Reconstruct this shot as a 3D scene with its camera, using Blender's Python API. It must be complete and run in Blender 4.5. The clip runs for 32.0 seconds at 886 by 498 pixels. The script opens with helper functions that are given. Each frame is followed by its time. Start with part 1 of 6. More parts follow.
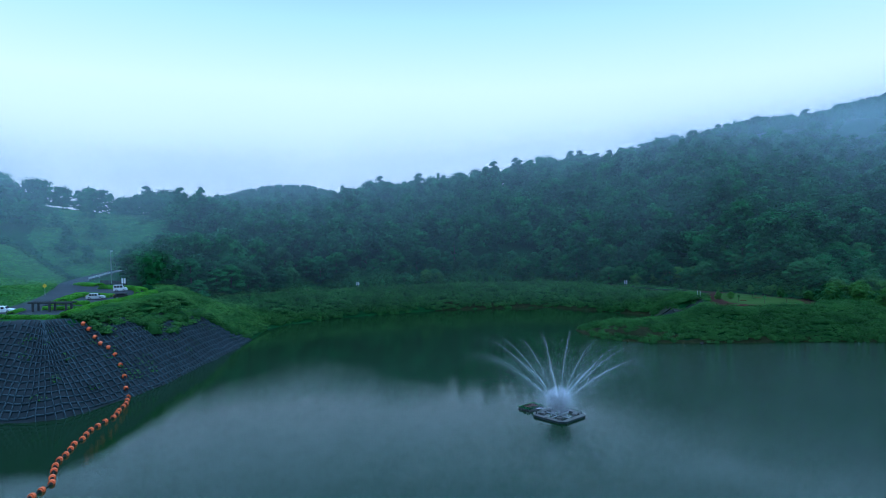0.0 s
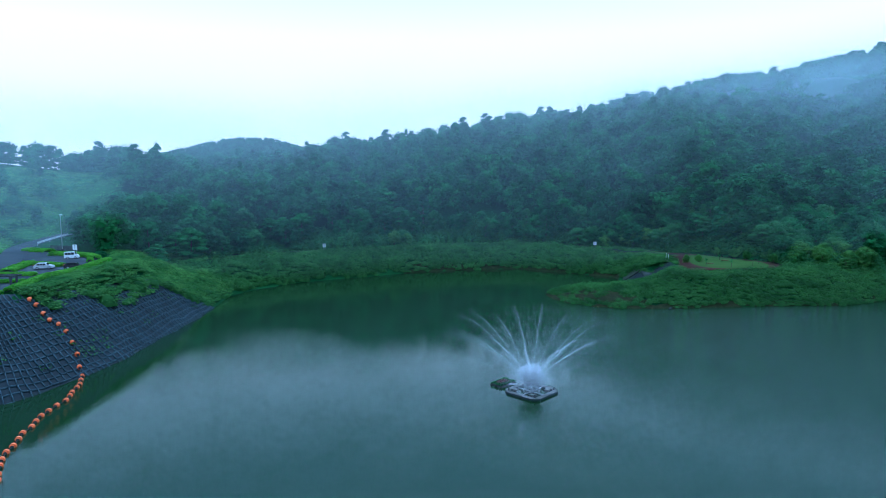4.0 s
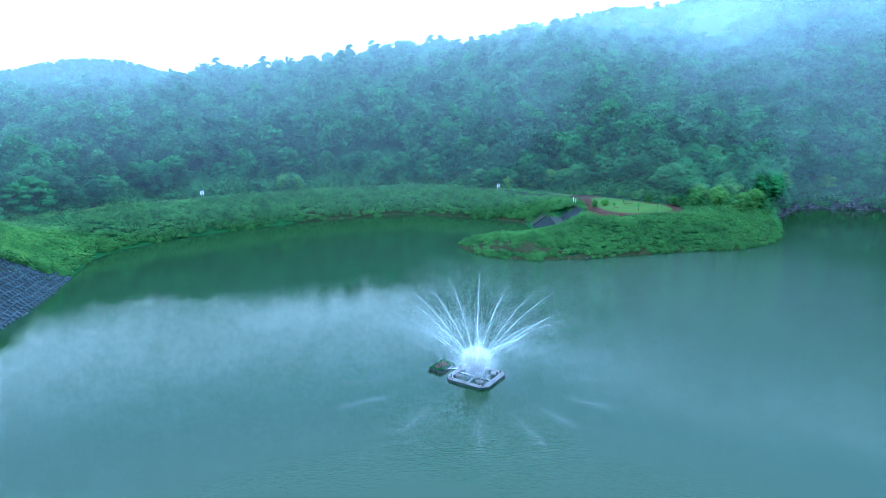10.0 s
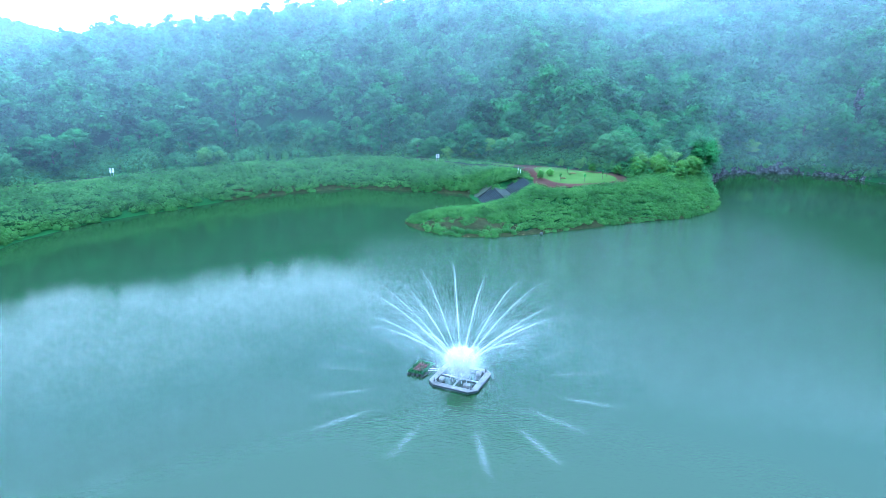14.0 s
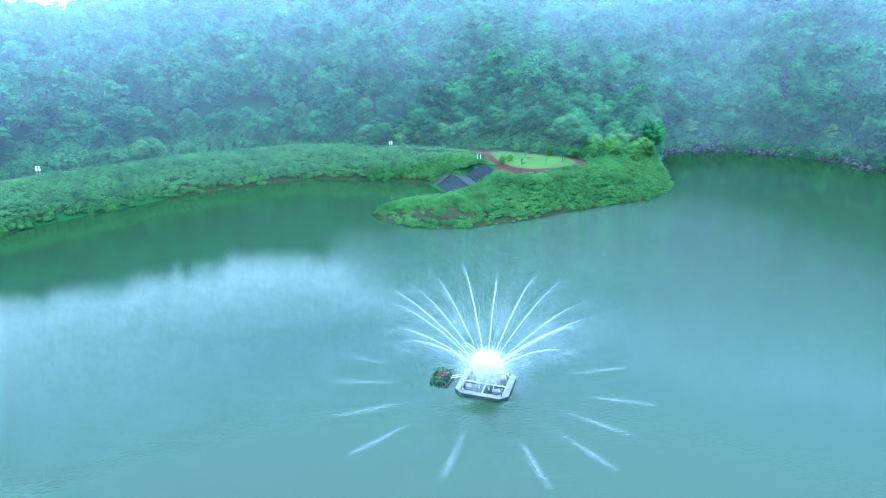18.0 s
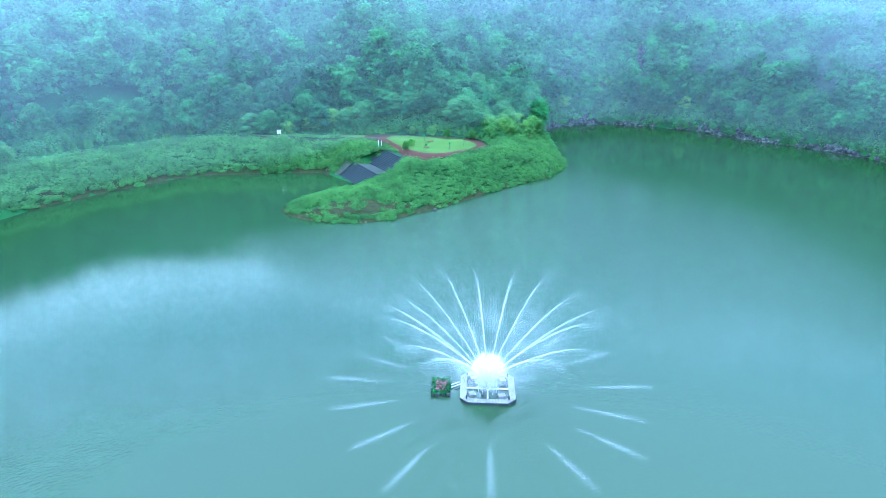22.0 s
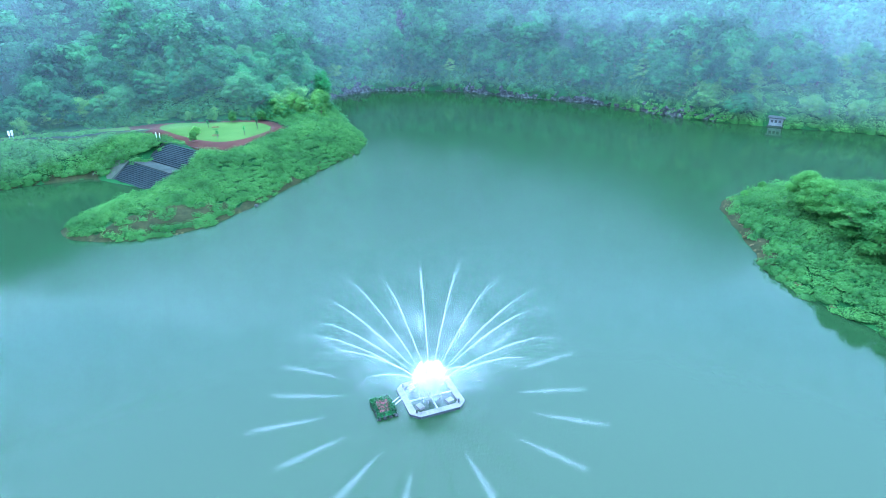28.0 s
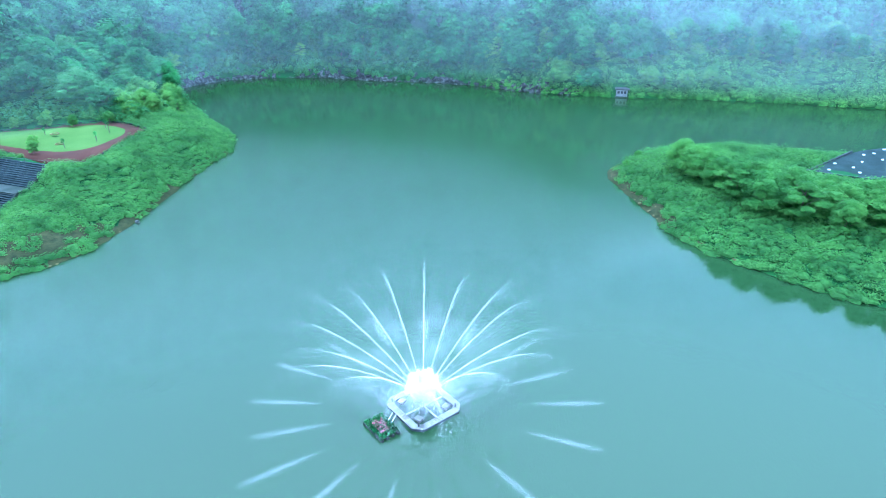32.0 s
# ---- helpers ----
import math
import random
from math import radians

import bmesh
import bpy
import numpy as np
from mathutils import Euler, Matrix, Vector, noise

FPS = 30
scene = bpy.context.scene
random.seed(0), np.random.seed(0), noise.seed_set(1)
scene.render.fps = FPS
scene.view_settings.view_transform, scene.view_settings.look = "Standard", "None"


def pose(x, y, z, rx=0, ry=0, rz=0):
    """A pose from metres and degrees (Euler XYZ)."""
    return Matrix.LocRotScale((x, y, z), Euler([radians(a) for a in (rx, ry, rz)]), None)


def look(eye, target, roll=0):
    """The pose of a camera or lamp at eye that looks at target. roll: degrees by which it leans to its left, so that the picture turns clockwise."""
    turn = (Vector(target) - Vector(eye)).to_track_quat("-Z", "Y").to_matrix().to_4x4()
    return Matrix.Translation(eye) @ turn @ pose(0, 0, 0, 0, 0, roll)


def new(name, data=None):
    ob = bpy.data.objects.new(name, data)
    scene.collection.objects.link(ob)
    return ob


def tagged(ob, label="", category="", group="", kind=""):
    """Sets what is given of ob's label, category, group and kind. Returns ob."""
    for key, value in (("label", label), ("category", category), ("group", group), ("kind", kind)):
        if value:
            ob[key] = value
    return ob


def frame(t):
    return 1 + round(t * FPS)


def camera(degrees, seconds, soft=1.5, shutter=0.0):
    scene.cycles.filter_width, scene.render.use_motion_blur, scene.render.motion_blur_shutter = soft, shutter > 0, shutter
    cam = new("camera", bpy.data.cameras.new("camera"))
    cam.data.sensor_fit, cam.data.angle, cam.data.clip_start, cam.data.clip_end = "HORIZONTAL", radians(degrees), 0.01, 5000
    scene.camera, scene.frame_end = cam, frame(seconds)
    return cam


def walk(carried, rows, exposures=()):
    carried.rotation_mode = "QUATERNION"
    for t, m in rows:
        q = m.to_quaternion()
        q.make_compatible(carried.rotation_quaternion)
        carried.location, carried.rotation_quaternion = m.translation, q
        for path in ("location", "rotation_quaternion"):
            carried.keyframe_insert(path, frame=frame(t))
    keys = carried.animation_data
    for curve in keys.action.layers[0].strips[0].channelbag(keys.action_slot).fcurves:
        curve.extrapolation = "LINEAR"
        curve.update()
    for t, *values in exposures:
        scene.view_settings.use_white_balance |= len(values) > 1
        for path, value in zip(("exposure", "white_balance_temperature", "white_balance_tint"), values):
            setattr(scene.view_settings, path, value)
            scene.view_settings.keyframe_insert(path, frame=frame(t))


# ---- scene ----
cam = camera(72.06, 32.0, soft=0.7)
PATH = [
    (0, look((-6.01, -102.02, 31.50), (-14.847, -2.459, 28.343), -0.48)),
    (1, look((-5.84, -101.16, 32.45), (-12.462, -1.522, 27.141), -0.40)),
    (2, look((-5.84, -100.18, 33.29), (-11.209, -0.590, 26.048), -0.40)),
    (3, look((-6.06, -98.98, 34.10), (-10.579, 0.502, 24.976), -0.39)),
    (6, look((-9.40, -93.31, 36.17), (-11.353, 5.581, 21.437), -0.07)),
    (7, look((-10.79, -90.43, 36.80), (-11.680, 8.168, 20.149), 0.12)),
    (8, look((-12.17, -87.34, 37.45), (-7.917, 10.820, 18.830), 0.19)),
    (9, look((-13.48, -84.13, 38.14), (-2.921, 13.141, 17.463), 0.30)),
    (10, look((-14.53, -80.92, 38.77), (1.562, 15.196, 16.336), 0.26)),
    (11, look((-15.65, -77.77, 39.35), (5.207, 16.996, 15.157), 0.26)),
    (12, look((-17.02, -74.73, 39.78), (7.892, 18.640, 14.071), 0.21)),
    (13, look((-18.58, -71.88, 40.08), (8.823, 20.398, 13.000), 0.27)),
    (16, look((-25.37, -65.69, 40.72), (7.289, 24.121, 11.260), 0.32)),
    (17, look((-28.04, -63.36, 41.33), (8.583, 24.620, 11.023), 0.17)),
    (18, look((-30.86, -60.83, 42.01), (9.278, 25.299, 10.859), 0.11)),
    (19, look((-33.85, -57.99, 42.71), (11.242, 25.275, 10.556), 0.28)),
    (20, look((-37.05, -54.72, 43.32), (12.751, 25.463, 10.297), 0.05)),
    (21, look((-40.18, -51.21, 43.87), (14.123, 25.635, 10.016), -0.13)),
    (22, look((-42.93, -47.64, 44.40), (16.475, 24.875, 9.572), -0.09)),
    (23, look((-45.09, -44.09, 44.94), (20.395, 22.469, 9.144), 0.25)),
    (24, look((-46.51, -40.54, 45.56), (23.982, 20.140, 8.829), 0.36)),
    (25, look((-47.61, -37.04, 46.08), (27.293, 17.411, 8.340), 0.31)),
    (28, look((-49.95, -27.22, 46.61), (32.413, 12.741, 6.372), -0.30)),
    (29, look((-50.35, -23.40, 46.81), (34.450, 10.033, 5.684), -0.04)),
    (30, look((-50.77, -19.38, 47.07), (35.375, 9.716, 5.461), -0.02)),
    (31, look((-51.15, -15.11, 47.44), (36.821, 6.948, 5.318), 0.13)),
    (32, look((-51.46, -10.64, 47.88), (37.497, 4.087, 4.649), -0.02)),
]
walk(cam, PATH, exposures=(
    (0, -0.90, 4220, 4), (3, -0.55, 4220, 4), (6, 0.03, 4210, 4), (9, 0.78, 4230, 5),
    (13, 1.48, 4350, 6), (19, 1.8, 4380, 8), (25, 1.9, 4380, 8), (32, 1.97, 4400, 8)))

# ---- sky and sun: an overcast, misty morning ----
world = bpy.data.worlds.new("overcast_sky")
scene.world = world
scene.cycles.transparent_max_bounces = 24
world.use_nodes = True
wn = world.node_tree
wn.nodes.clear()
sky = wn.nodes.new("ShaderNodeTexSky")
sky.sky_type = "NISHITA"
sky.sun_disc = False
sky.sun_elevation, sky.sun_rotation = radians(58), radians(-40)
sky.dust_density, sky.air_density = 3.0, 1.0
sky_low = wn.nodes.new("ShaderNodeMixRGB")
sky_low.blend_type = "MULTIPLY"
sky_low.inputs[0].default_value = 1.0
sky_low.inputs[2].default_value = (0.1, 0.1, 0.1, 1)
wn.links.new(sky.outputs[0], sky_low.inputs[1])
gen = wn.nodes.new("ShaderNodeTexCoord")
sep = wn.nodes.new("ShaderNodeSeparateXYZ")
wn.links.new(gen.outputs["Generated"], sep.inputs[0])
cloud = wn.nodes.new("ShaderNodeValToRGB")
cloud.color_ramp.elements[0].position, cloud.color_ramp.elements[0].color = 0.04, (1.49, 1.34, 1.22, 1)
cloud.color_ramp.elements[1].position, cloud.color_ramp.elements[1].color = 0.43, (0.50, 0.69, 0.83, 1)
zenith = cloud.color_ramp.elements.new(0.95)
zenith.color = (2.00, 2.26, 2.55, 1)
upper = cloud.color_ramp.elements.new(0.68)
upper.color = (1.40, 1.62, 1.82, 1)
rim = cloud.color_ramp.elements.new(0.32)
rim.color = (1.12, 1.27, 1.30, 1)
mid = cloud.color_ramp.elements.new(0.22)
mid.color = (1.60, 1.48, 1.39, 1)
wn.links.new(sep.outputs["Z"], cloud.inputs[0])
veil = wn.nodes.new("ShaderNodeMixRGB")
veil.inputs[0].default_value = 0.88
wn.links.new(sky_low.outputs[0], veil.inputs[1])
wn.links.new(cloud.outputs[0], veil.inputs[2])
bg = wn.nodes.new("ShaderNodeBackground")
bg.inputs[1].default_value = 1.3
wn.links.new(veil.outputs[0], bg.inputs[0])
wout = wn.nodes.new("ShaderNodeOutputWorld")
wn.links.new(bg.outputs[0], wout.inputs[0])
sun_data = bpy.data.lights.new("sun", "SUN")
sun_data.energy, sun_data.angle, sun_data.color = 0.7, radians(25), (1.0, 0.97, 0.92)
sun = new("sun", sun_data)
sun.matrix_world = look((60, 80, 200), (0, 0, 0))


# ---- materials ----
def plain(name, a, b, rough=0.8, scale=1.0, fine=12.0, bump=0.2, metal=0.0, reach=0.1, island=0.0, spec=0.4):
    """Two colours mixed by coarse and fine noise, with relief; island: how much each loose piece varies."""
    m = bpy.data.materials.new(name)
    m.use_nodes = True
    nt = m.node_tree
    bs = nt.nodes["Principled BSDF"]
    co = nt.nodes.new("ShaderNodeTexCoord")
    geo = nt.nodes.new("ShaderNodeNewGeometry")
    n1 = nt.nodes.new("ShaderNodeTexNoise")
    n1.inputs["Scale"].default_value, n1.inputs["Detail"].default_value = scale, 5
    n2 = nt.nodes.new("ShaderNodeTexNoise")
    n2.inputs["Scale"].default_value, n2.inputs["Detail"].default_value = fine, 4
    for n in (n1, n2):
        nt.links.new(geo.outputs["Position"], n.inputs["Vector"])
    add = nt.nodes.new("ShaderNodeMath")
    add.operation = "MULTIPLY_ADD"
    add.inputs[1].default_value = 0.4
    nt.links.new(n2.outputs[0], add.inputs[0])
    nt.links.new(n1.outputs[0], add.inputs[2])
    last = add.outputs[0]
    if island:
        info = nt.nodes.new("ShaderNodeObjectInfo")
        both = nt.nodes.new("ShaderNodeMath")
        both.operation = "ADD"
        nt.links.new(geo.outputs["Random Per Island"], both.inputs[0])
        nt.links.new(info.outputs["Random"], both.inputs[1])
        vary = nt.nodes.new("ShaderNodeMath")
        vary.operation = "MULTIPLY_ADD"
        vary.inputs[1].default_value = island
        nt.links.new(both.outputs[0], vary.inputs[0])
        nt.links.new(last, vary.inputs[2])
        last = vary.outputs[0]
    ramp = nt.nodes.new("ShaderNodeValToRGB")
    ramp.color_ramp.elements[0].position, ramp.color_ramp.elements[0].color = 0.45 + island * 0.6, (*a, 1)
    ramp.color_ramp.elements[1].position, ramp.color_ramp.elements[1].color = 0.95 + island * 1.2, (*b, 1)
    nt.links.new(last, ramp.inputs[0])
    nt.links.new(ramp.outputs[0], bs.inputs["Base Color"])
    bs.inputs["Roughness"].default_value, bs.inputs["Metallic"].default_value = rough, metal
    bs.inputs["Specular IOR Level"].default_value = spec
    if bump:
        bp = nt.nodes.new("ShaderNodeBump")
        bp.inputs["Strength"].default_value, bp.inputs["Distance"].default_value = bump, reach
        nt.links.new(add.outputs[0], bp.inputs["Height"])
        nt.links.new(bp.outputs[0], bs.inputs["Normal"])
    return m


def sheer(name, colour, alpha, scatter=0.5):
    """A veil of fine drops: part of the light passes, the rest is scattered."""
    m = bpy.data.materials.new(name)
    m.use_nodes = True
    nt = m.node_tree
    nt.nodes.clear()
    out = nt.nodes.new("ShaderNodeOutputMaterial")
    mix = nt.nodes.new("ShaderNodeMixShader")
    clear = nt.nodes.new("ShaderNodeBsdfTransparent")
    dif = nt.nodes.new("ShaderNodeBsdfDiffuse")
    tra = nt.nodes.new("ShaderNodeBsdfTranslucent")
    both = nt.nodes.new("ShaderNodeMixShader")
    both.inputs[0].default_value = scatter
    for n in (dif, tra):
        n.inputs["Color"].default_value = (*colour, 1)
    nt.links.new(dif.outputs[0], both.inputs[1])
    nt.links.new(tra.outputs[0], both.inputs[2])
    mix.inputs[0].default_value = alpha
    nt.links.new(clear.outputs[0], mix.inputs[1])
    nt.links.new(both.outputs[0], mix.inputs[2])
    nt.links.new(mix.outputs[0], out.inputs[0])
    return m, nt, mix


def leafy(name, a, b, scale, fine, island=0.11, through_light=0.5):
    """Leaves: the plain two-tone paint, with part of the light passing through the blade."""
    m = plain(name, a, b, 0.6, scale, fine, 0.0, island=island, spec=0.12)
    nt = m.node_tree
    bs, out = nt.nodes["Principled BSDF"], nt.nodes["Material Output"]
    tones = nt.nodes["Color Ramp"].color_ramp.elements
    tones[0].position, tones[1].position = 0.56 + island * 0.6, 0.88 + island * 1.2
    ramp = bs.inputs["Base Color"].links[0].from_socket
    tra, mix = nt.nodes.new("ShaderNodeBsdfTranslucent"), nt.nodes.new("ShaderNodeMixShader")
    nt.links.new(ramp, tra.inputs["Color"])
    mix.inputs[0].default_value = through_light
    nt.links.new(bs.outputs[0], mix.inputs[1])
    nt.links.new(tra.outputs[0], mix.inputs[2])
    nt.links.new(mix.outputs[0], out.inputs[0])
    return m


LEAF = leafy("broad_leaves", (0.011, 0.054, 0.016), (0.078, 0.240, 0.060), 0.11, 0.7)
LEAF_DARK = leafy("dark_leaves", (0.009, 0.045, 0.017), (0.056, 0.180, 0.052), 0.11, 0.7)
LEAF_LIGHT = leafy("pale_leaves", (0.026, 0.096, 0.026), (0.098, 0.242, 0.066), 0.11, 0.7)
SHRUB = leafy("shrub_leaves", (0.030, 0.092, 0.018), (0.096, 0.215, 0.040), 0.16, 0.7)
LUSH = leafy("lush_leaves", (0.052, 0.142, 0.027), (0.155, 0.312, 0.057), 0.16, 0.7)
BUSHY = leafy("bushy_tree_leaves", (0.030, 0.098, 0.016), (0.112, 0.250, 0.042), 0.13, 0.7)
# leaf tones darkened to paint the shade inside the shrubs
SHADED_LEAF = leafy("shaded_inner_leaves", (0.024, 0.076, 0.014), (0.066, 0.165, 0.031), 0.3, 1.6)
HEDGE = leafy("hedge_leaves", (0.10, 0.25, 0.018), (0.20, 0.42, 0.035), 0.3, 2.0)
BARK = plain("bark", (0.05, 0.04, 0.03), (0.12, 0.10, 0.08), 0.9, 2.0, 14.0, 0.5)
GROUND = plain("undergrowth", (0.008, 0.034, 0.010), (0.024, 0.074, 0.017), 0.95, 0.05, 1.2, 0.6, reach=0.4, spec=0.06)
GRASS = plain("mown_grass", (0.036, 0.073, 0.012), (0.060, 0.102, 0.022), 0.9, 0.12, 3.0, 0.4, spec=0.06)
SOIL = plain("bare_soil", (0.006, 0.011, 0.003), (0.034, 0.037, 0.013), 0.95, 0.9, 3.4, 0.9, reach=0.2, spec=0.1)
ROCK = plain("shore_rock", (0.004, 0.006, 0.006), (0.12, 0.125, 0.12), 0.85, 0.9, 2.6, 0.8, reach=0.3)
ROCK.node_tree.nodes["Color Ramp"].color_ramp.elements[0].position = 0.66
RED_ROCK = plain("rusty_rock", (0.034, 0.027, 0.006), (0.10, 0.078, 0.024), 0.85, 0.6, 3.0, 0.8, reach=0.2)
ASPHALT = plain("wet_asphalt", (0.018, 0.026, 0.032), (0.040, 0.050, 0.058), 0.7, 0.15, 8.0, 0.2, spec=0.15)
RED_PAVE = plain("red_paving", (0.026, 0.010, 0.006), (0.050, 0.019, 0.012), 0.85, 0.15, 4.0, 0.2, spec=0.12)
CONCRETE = plain("old_concrete", (0.014, 0.020, 0.016), (0.036, 0.043, 0.036), 0.9, 0.3, 5.0, 0.4, spec=0.1)
DARK_CONCRETE = plain("weathered_dark_concrete", (0.004, 0.008, 0.010), (0.013, 0.021, 0.026), 0.8, 0.25, 5.0, 0.5, island=0.1)
BEAM = plain("crib_beam_concrete", (0.014, 0.027, 0.034), (0.046, 0.072, 0.086), 0.8, 0.3, 4.0, 0.5, island=0.1)
STEP = plain("dark_stone_steps", (0.008, 0.013, 0.016), (0.017, 0.026, 0.031), 0.85, 0.4, 6.0, 0.3, island=0.1, spec=0.12)
STEP_EDGE = plain("worn_step_edge", (0.020, 0.028, 0.026), (0.036, 0.046, 0.043), 0.85, 0.4, 6.0, 0.2, spec=0.12)
DECK = plain("grey_deck_boards", (0.03, 0.030, 0.028), (0.13, 0.126, 0.118), 0.75, 0.5, 7.0, 0.2, island=0.15)
STEEL = plain("galvanised_steel", (0.35, 0.36, 0.37), (0.55, 0.56, 0.57), 0.4, 1.0, 10.0, 0.05, metal=0.7)
BLACK = plain("black_rubber", (0.012, 0.012, 0.013), (0.03, 0.03, 0.032), 0.7, 2.0, 10.0, 0.1)
DARK_TRIM = plain("dark_metal", (0.02, 0.022, 0.025), (0.05, 0.052, 0.055), 0.5, 2.0, 10.0, 0.05, metal=0.3)
WHITE = plain("white_paint", (0.66, 0.68, 0.68), (0.82, 0.83, 0.83), 0.35, 0.8, 8.0, 0.02)
SILVER = plain("silver_car_paint", (0.50, 0.52, 0.54), (0.66, 0.68, 0.70), 0.3, 0.8, 8.0, 0.0, metal=0.5)
GLASS = plain("tinted_glass", (0.015, 0.018, 0.02), (0.03, 0.035, 0.04), 0.08, 1.0, 4.0, 0.0, spec=0.6)
ORANGE = plain("orange_float_plastic", (0.62, 0.10, 0.025), (0.85, 0.19, 0.05), 0.5, 1.2, 9.0, 0.05, island=0.1)
YELLOW = plain("yellow_sign_paint", (0.70, 0.45, 0.02), (0.80, 0.55, 0.05), 0.5, 2.0, 9.0, 0.0)
WOOD = plain("dark_stained_timber", (0.030, 0.034, 0.034), (0.075, 0.08, 0.08), 0.8, 1.0, 10.0, 0.3)
PINK = plain("pink_flowers", (0.09, 0.02, 0.03), (0.19, 0.055, 0.07), 0.7, 2.0, 9.0, 0.0, island=0.2)
DAMP = plain("damp_track", (0.008, 0.017, 0.011), (0.022, 0.034, 0.024), 0.9, 0.3, 4.0, 0.4, reach=0.1, spec=0.04)
TARP = plain("black_cover_sheet", (0.007, 0.013, 0.012), (0.019, 0.030, 0.028), 0.8, 0.3, 2.5, 0.5, reach=0.15, spec=0.05)
LAMP_RED = plain("tail_lamp_red", (0.4, 0.01, 0.01), (0.5, 0.03, 0.02), 0.3, 2.0, 9.0, 0.0)

WATER = bpy.data.materials.new("turbid_lake_water")
WATER.use_nodes = True
nt = WATER.node_tree
bs = nt.nodes["Principled BSDF"]
geo = nt.nodes.new("ShaderNodeNewGeometry")
n_big = nt.nodes.new("ShaderNodeTexNoise")
n_big.inputs["Scale"].default_value, n_big.inputs["Detail"].default_value = 0.012, 3
nt.links.new(geo.outputs["Position"], n_big.inputs["Vector"])
ramp = nt.nodes.new("ShaderNodeValToRGB")
ramp.color_ramp.elements[0].position, ramp.color_ramp.elements[0].color = 0.3, (0.0110, 0.0275, 0.0085, 1)
ramp.color_ramp.elements[1].position, ramp.color_ramp.elements[1].color = 0.7, (0.0140, 0.0320, 0.0103, 1)
nt.links.new(n_big.outputs[0], ramp.inputs[0])
nt.links.new(ramp.outputs[0], bs.inputs["Base Color"])
bs.inputs["Roughness"].default_value, bs.inputs["IOR"].default_value = 0.02, 1.33
stretch = nt.nodes.new("ShaderNodeMapping")
stretch.inputs["Rotation"].default_value = (0, 0, radians(25))
stretch.inputs["Scale"].default_value = (0.7, 1.5, 1.0)
nt.links.new(geo.outputs["Position"], stretch.inputs["Vector"])
n_rip = nt.nodes.new("ShaderNodeTexNoise")
n_rip.inputs["Scale"].default_value, n_rip.inputs["Detail"].default_value = 2.3, 4
nt.links.new(stretch.outputs[0], n_rip.inputs["Vector"])
patch = nt.nodes.new("ShaderNodeTexNoise")
patch.inputs["Scale"].default_value, patch.inputs["Detail"].default_value = 0.02, 2
nt.links.new(geo.outputs["Position"], patch.inputs["Vector"])
gust = nt.nodes.new("ShaderNodeValToRGB")
gust.color_ramp.elements[0].position, gust.color_ramp.elements[0].color = 0.32, (0.06, 0.06, 0.06, 1)
gust.color_ramp.elements[1].position, gust.color_ramp.elements[1].color = 0.78, (1, 1, 1, 1)
# the wind ruffles the open water before the spit; cove, west and island shores lie calm
wind = nt.nodes.new("ShaderNodeVectorMath")
wind.operation = "DISTANCE"
wind.inputs[1].default_value = (70, 42, 0)
nt.links.new(geo.outputs["Position"], wind.inputs[0])
fetch = nt.nodes.new("ShaderNodeMapRange")
for key, value in (("From Min", 24.0), ("From Max", 76.0), ("To Min", 0.5), ("To Max", 0.0)):
    fetch.inputs[key].default_value = value
nt.links.new(wind.outputs["Value"], fetch.inputs["Value"])
gusty = nt.nodes.new("ShaderNodeMath")
gusty.operation = "MULTIPLY_ADD"
gusty.inputs[1].default_value = 0.6
nt.links.new(patch.outputs[0], gusty.inputs[0])
nt.links.new(fetch.outputs[0], gusty.inputs[2])
nt.links.new(gusty.outputs[0], gust.inputs[0])
bp = nt.nodes.new("ShaderNodeBump")
bp.inputs["Distance"].default_value = 0.135
nt.links.new(gust.outputs[0], bp.inputs["Strength"])
nt.links.new(n_rip.outputs[0], bp.inputs["Height"])
nt.links.new(bp.outputs[0], bs.inputs["Normal"])

SPRAY, _, _ = sheer("fountain_spray", (0.95, 0.97, 1.0), 0.10)
JET, _, _ = sheer("jet_water", (0.95, 0.97, 1.0), 0.18)
SPRAY_FINE, _, _ = sheer("fine_spray_drops", (0.95, 0.97, 1.0), 0.14)
VEIL, _, _ = sheer("drifting_spray_veil", (0.95, 0.97, 1.0), 0.03)
HAZE, nt, mix = sheer("spray_haze_drops", (0.95, 0.97, 1.0), 0.05)
geo = nt.nodes.new("ShaderNodeNewGeometry")
nz = nt.nodes.new("ShaderNodeTexNoise")
nz.inputs["Scale"].default_value, nz.inputs["Detail"].default_value = 0.35, 2
nt.links.new(geo.outputs["Position"], nz.inputs["Vector"])
rg = nt.nodes.new("ShaderNodeMapRange")
for key, value in (("From Min", 0.35), ("From Max", 0.75), ("To Min", 0.0), ("To Max", 0.085)):
    rg.inputs[key].default_value = value
nt.links.new(nz.outputs[0], rg.inputs["Value"])
own = nt.nodes.new("ShaderNodeTexCoord")
flat = nt.nodes.new("ShaderNodeVectorMath")
flat.operation = "MULTIPLY"
flat.inputs[1].default_value = (1, 1, 0)
nt.links.new(own.outputs["Object"], flat.inputs[0])
wide = nt.nodes.new("ShaderNodeVectorMath")
wide.operation = "LENGTH"
nt.links.new(flat.outputs[0], wide.inputs[0])
thin = nt.nodes.new("ShaderNodeMapRange")
thin.interpolation_type = "SMOOTHSTEP"
for key, value in (("From Min", 5.0), ("From Max", 12.5), ("To Min", 1.0), ("To Max", 0.0)):
    thin.inputs[key].default_value = value
nt.links.new(wide.outputs["Value"], thin.inputs["Value"])
both = nt.nodes.new("ShaderNodeMath")
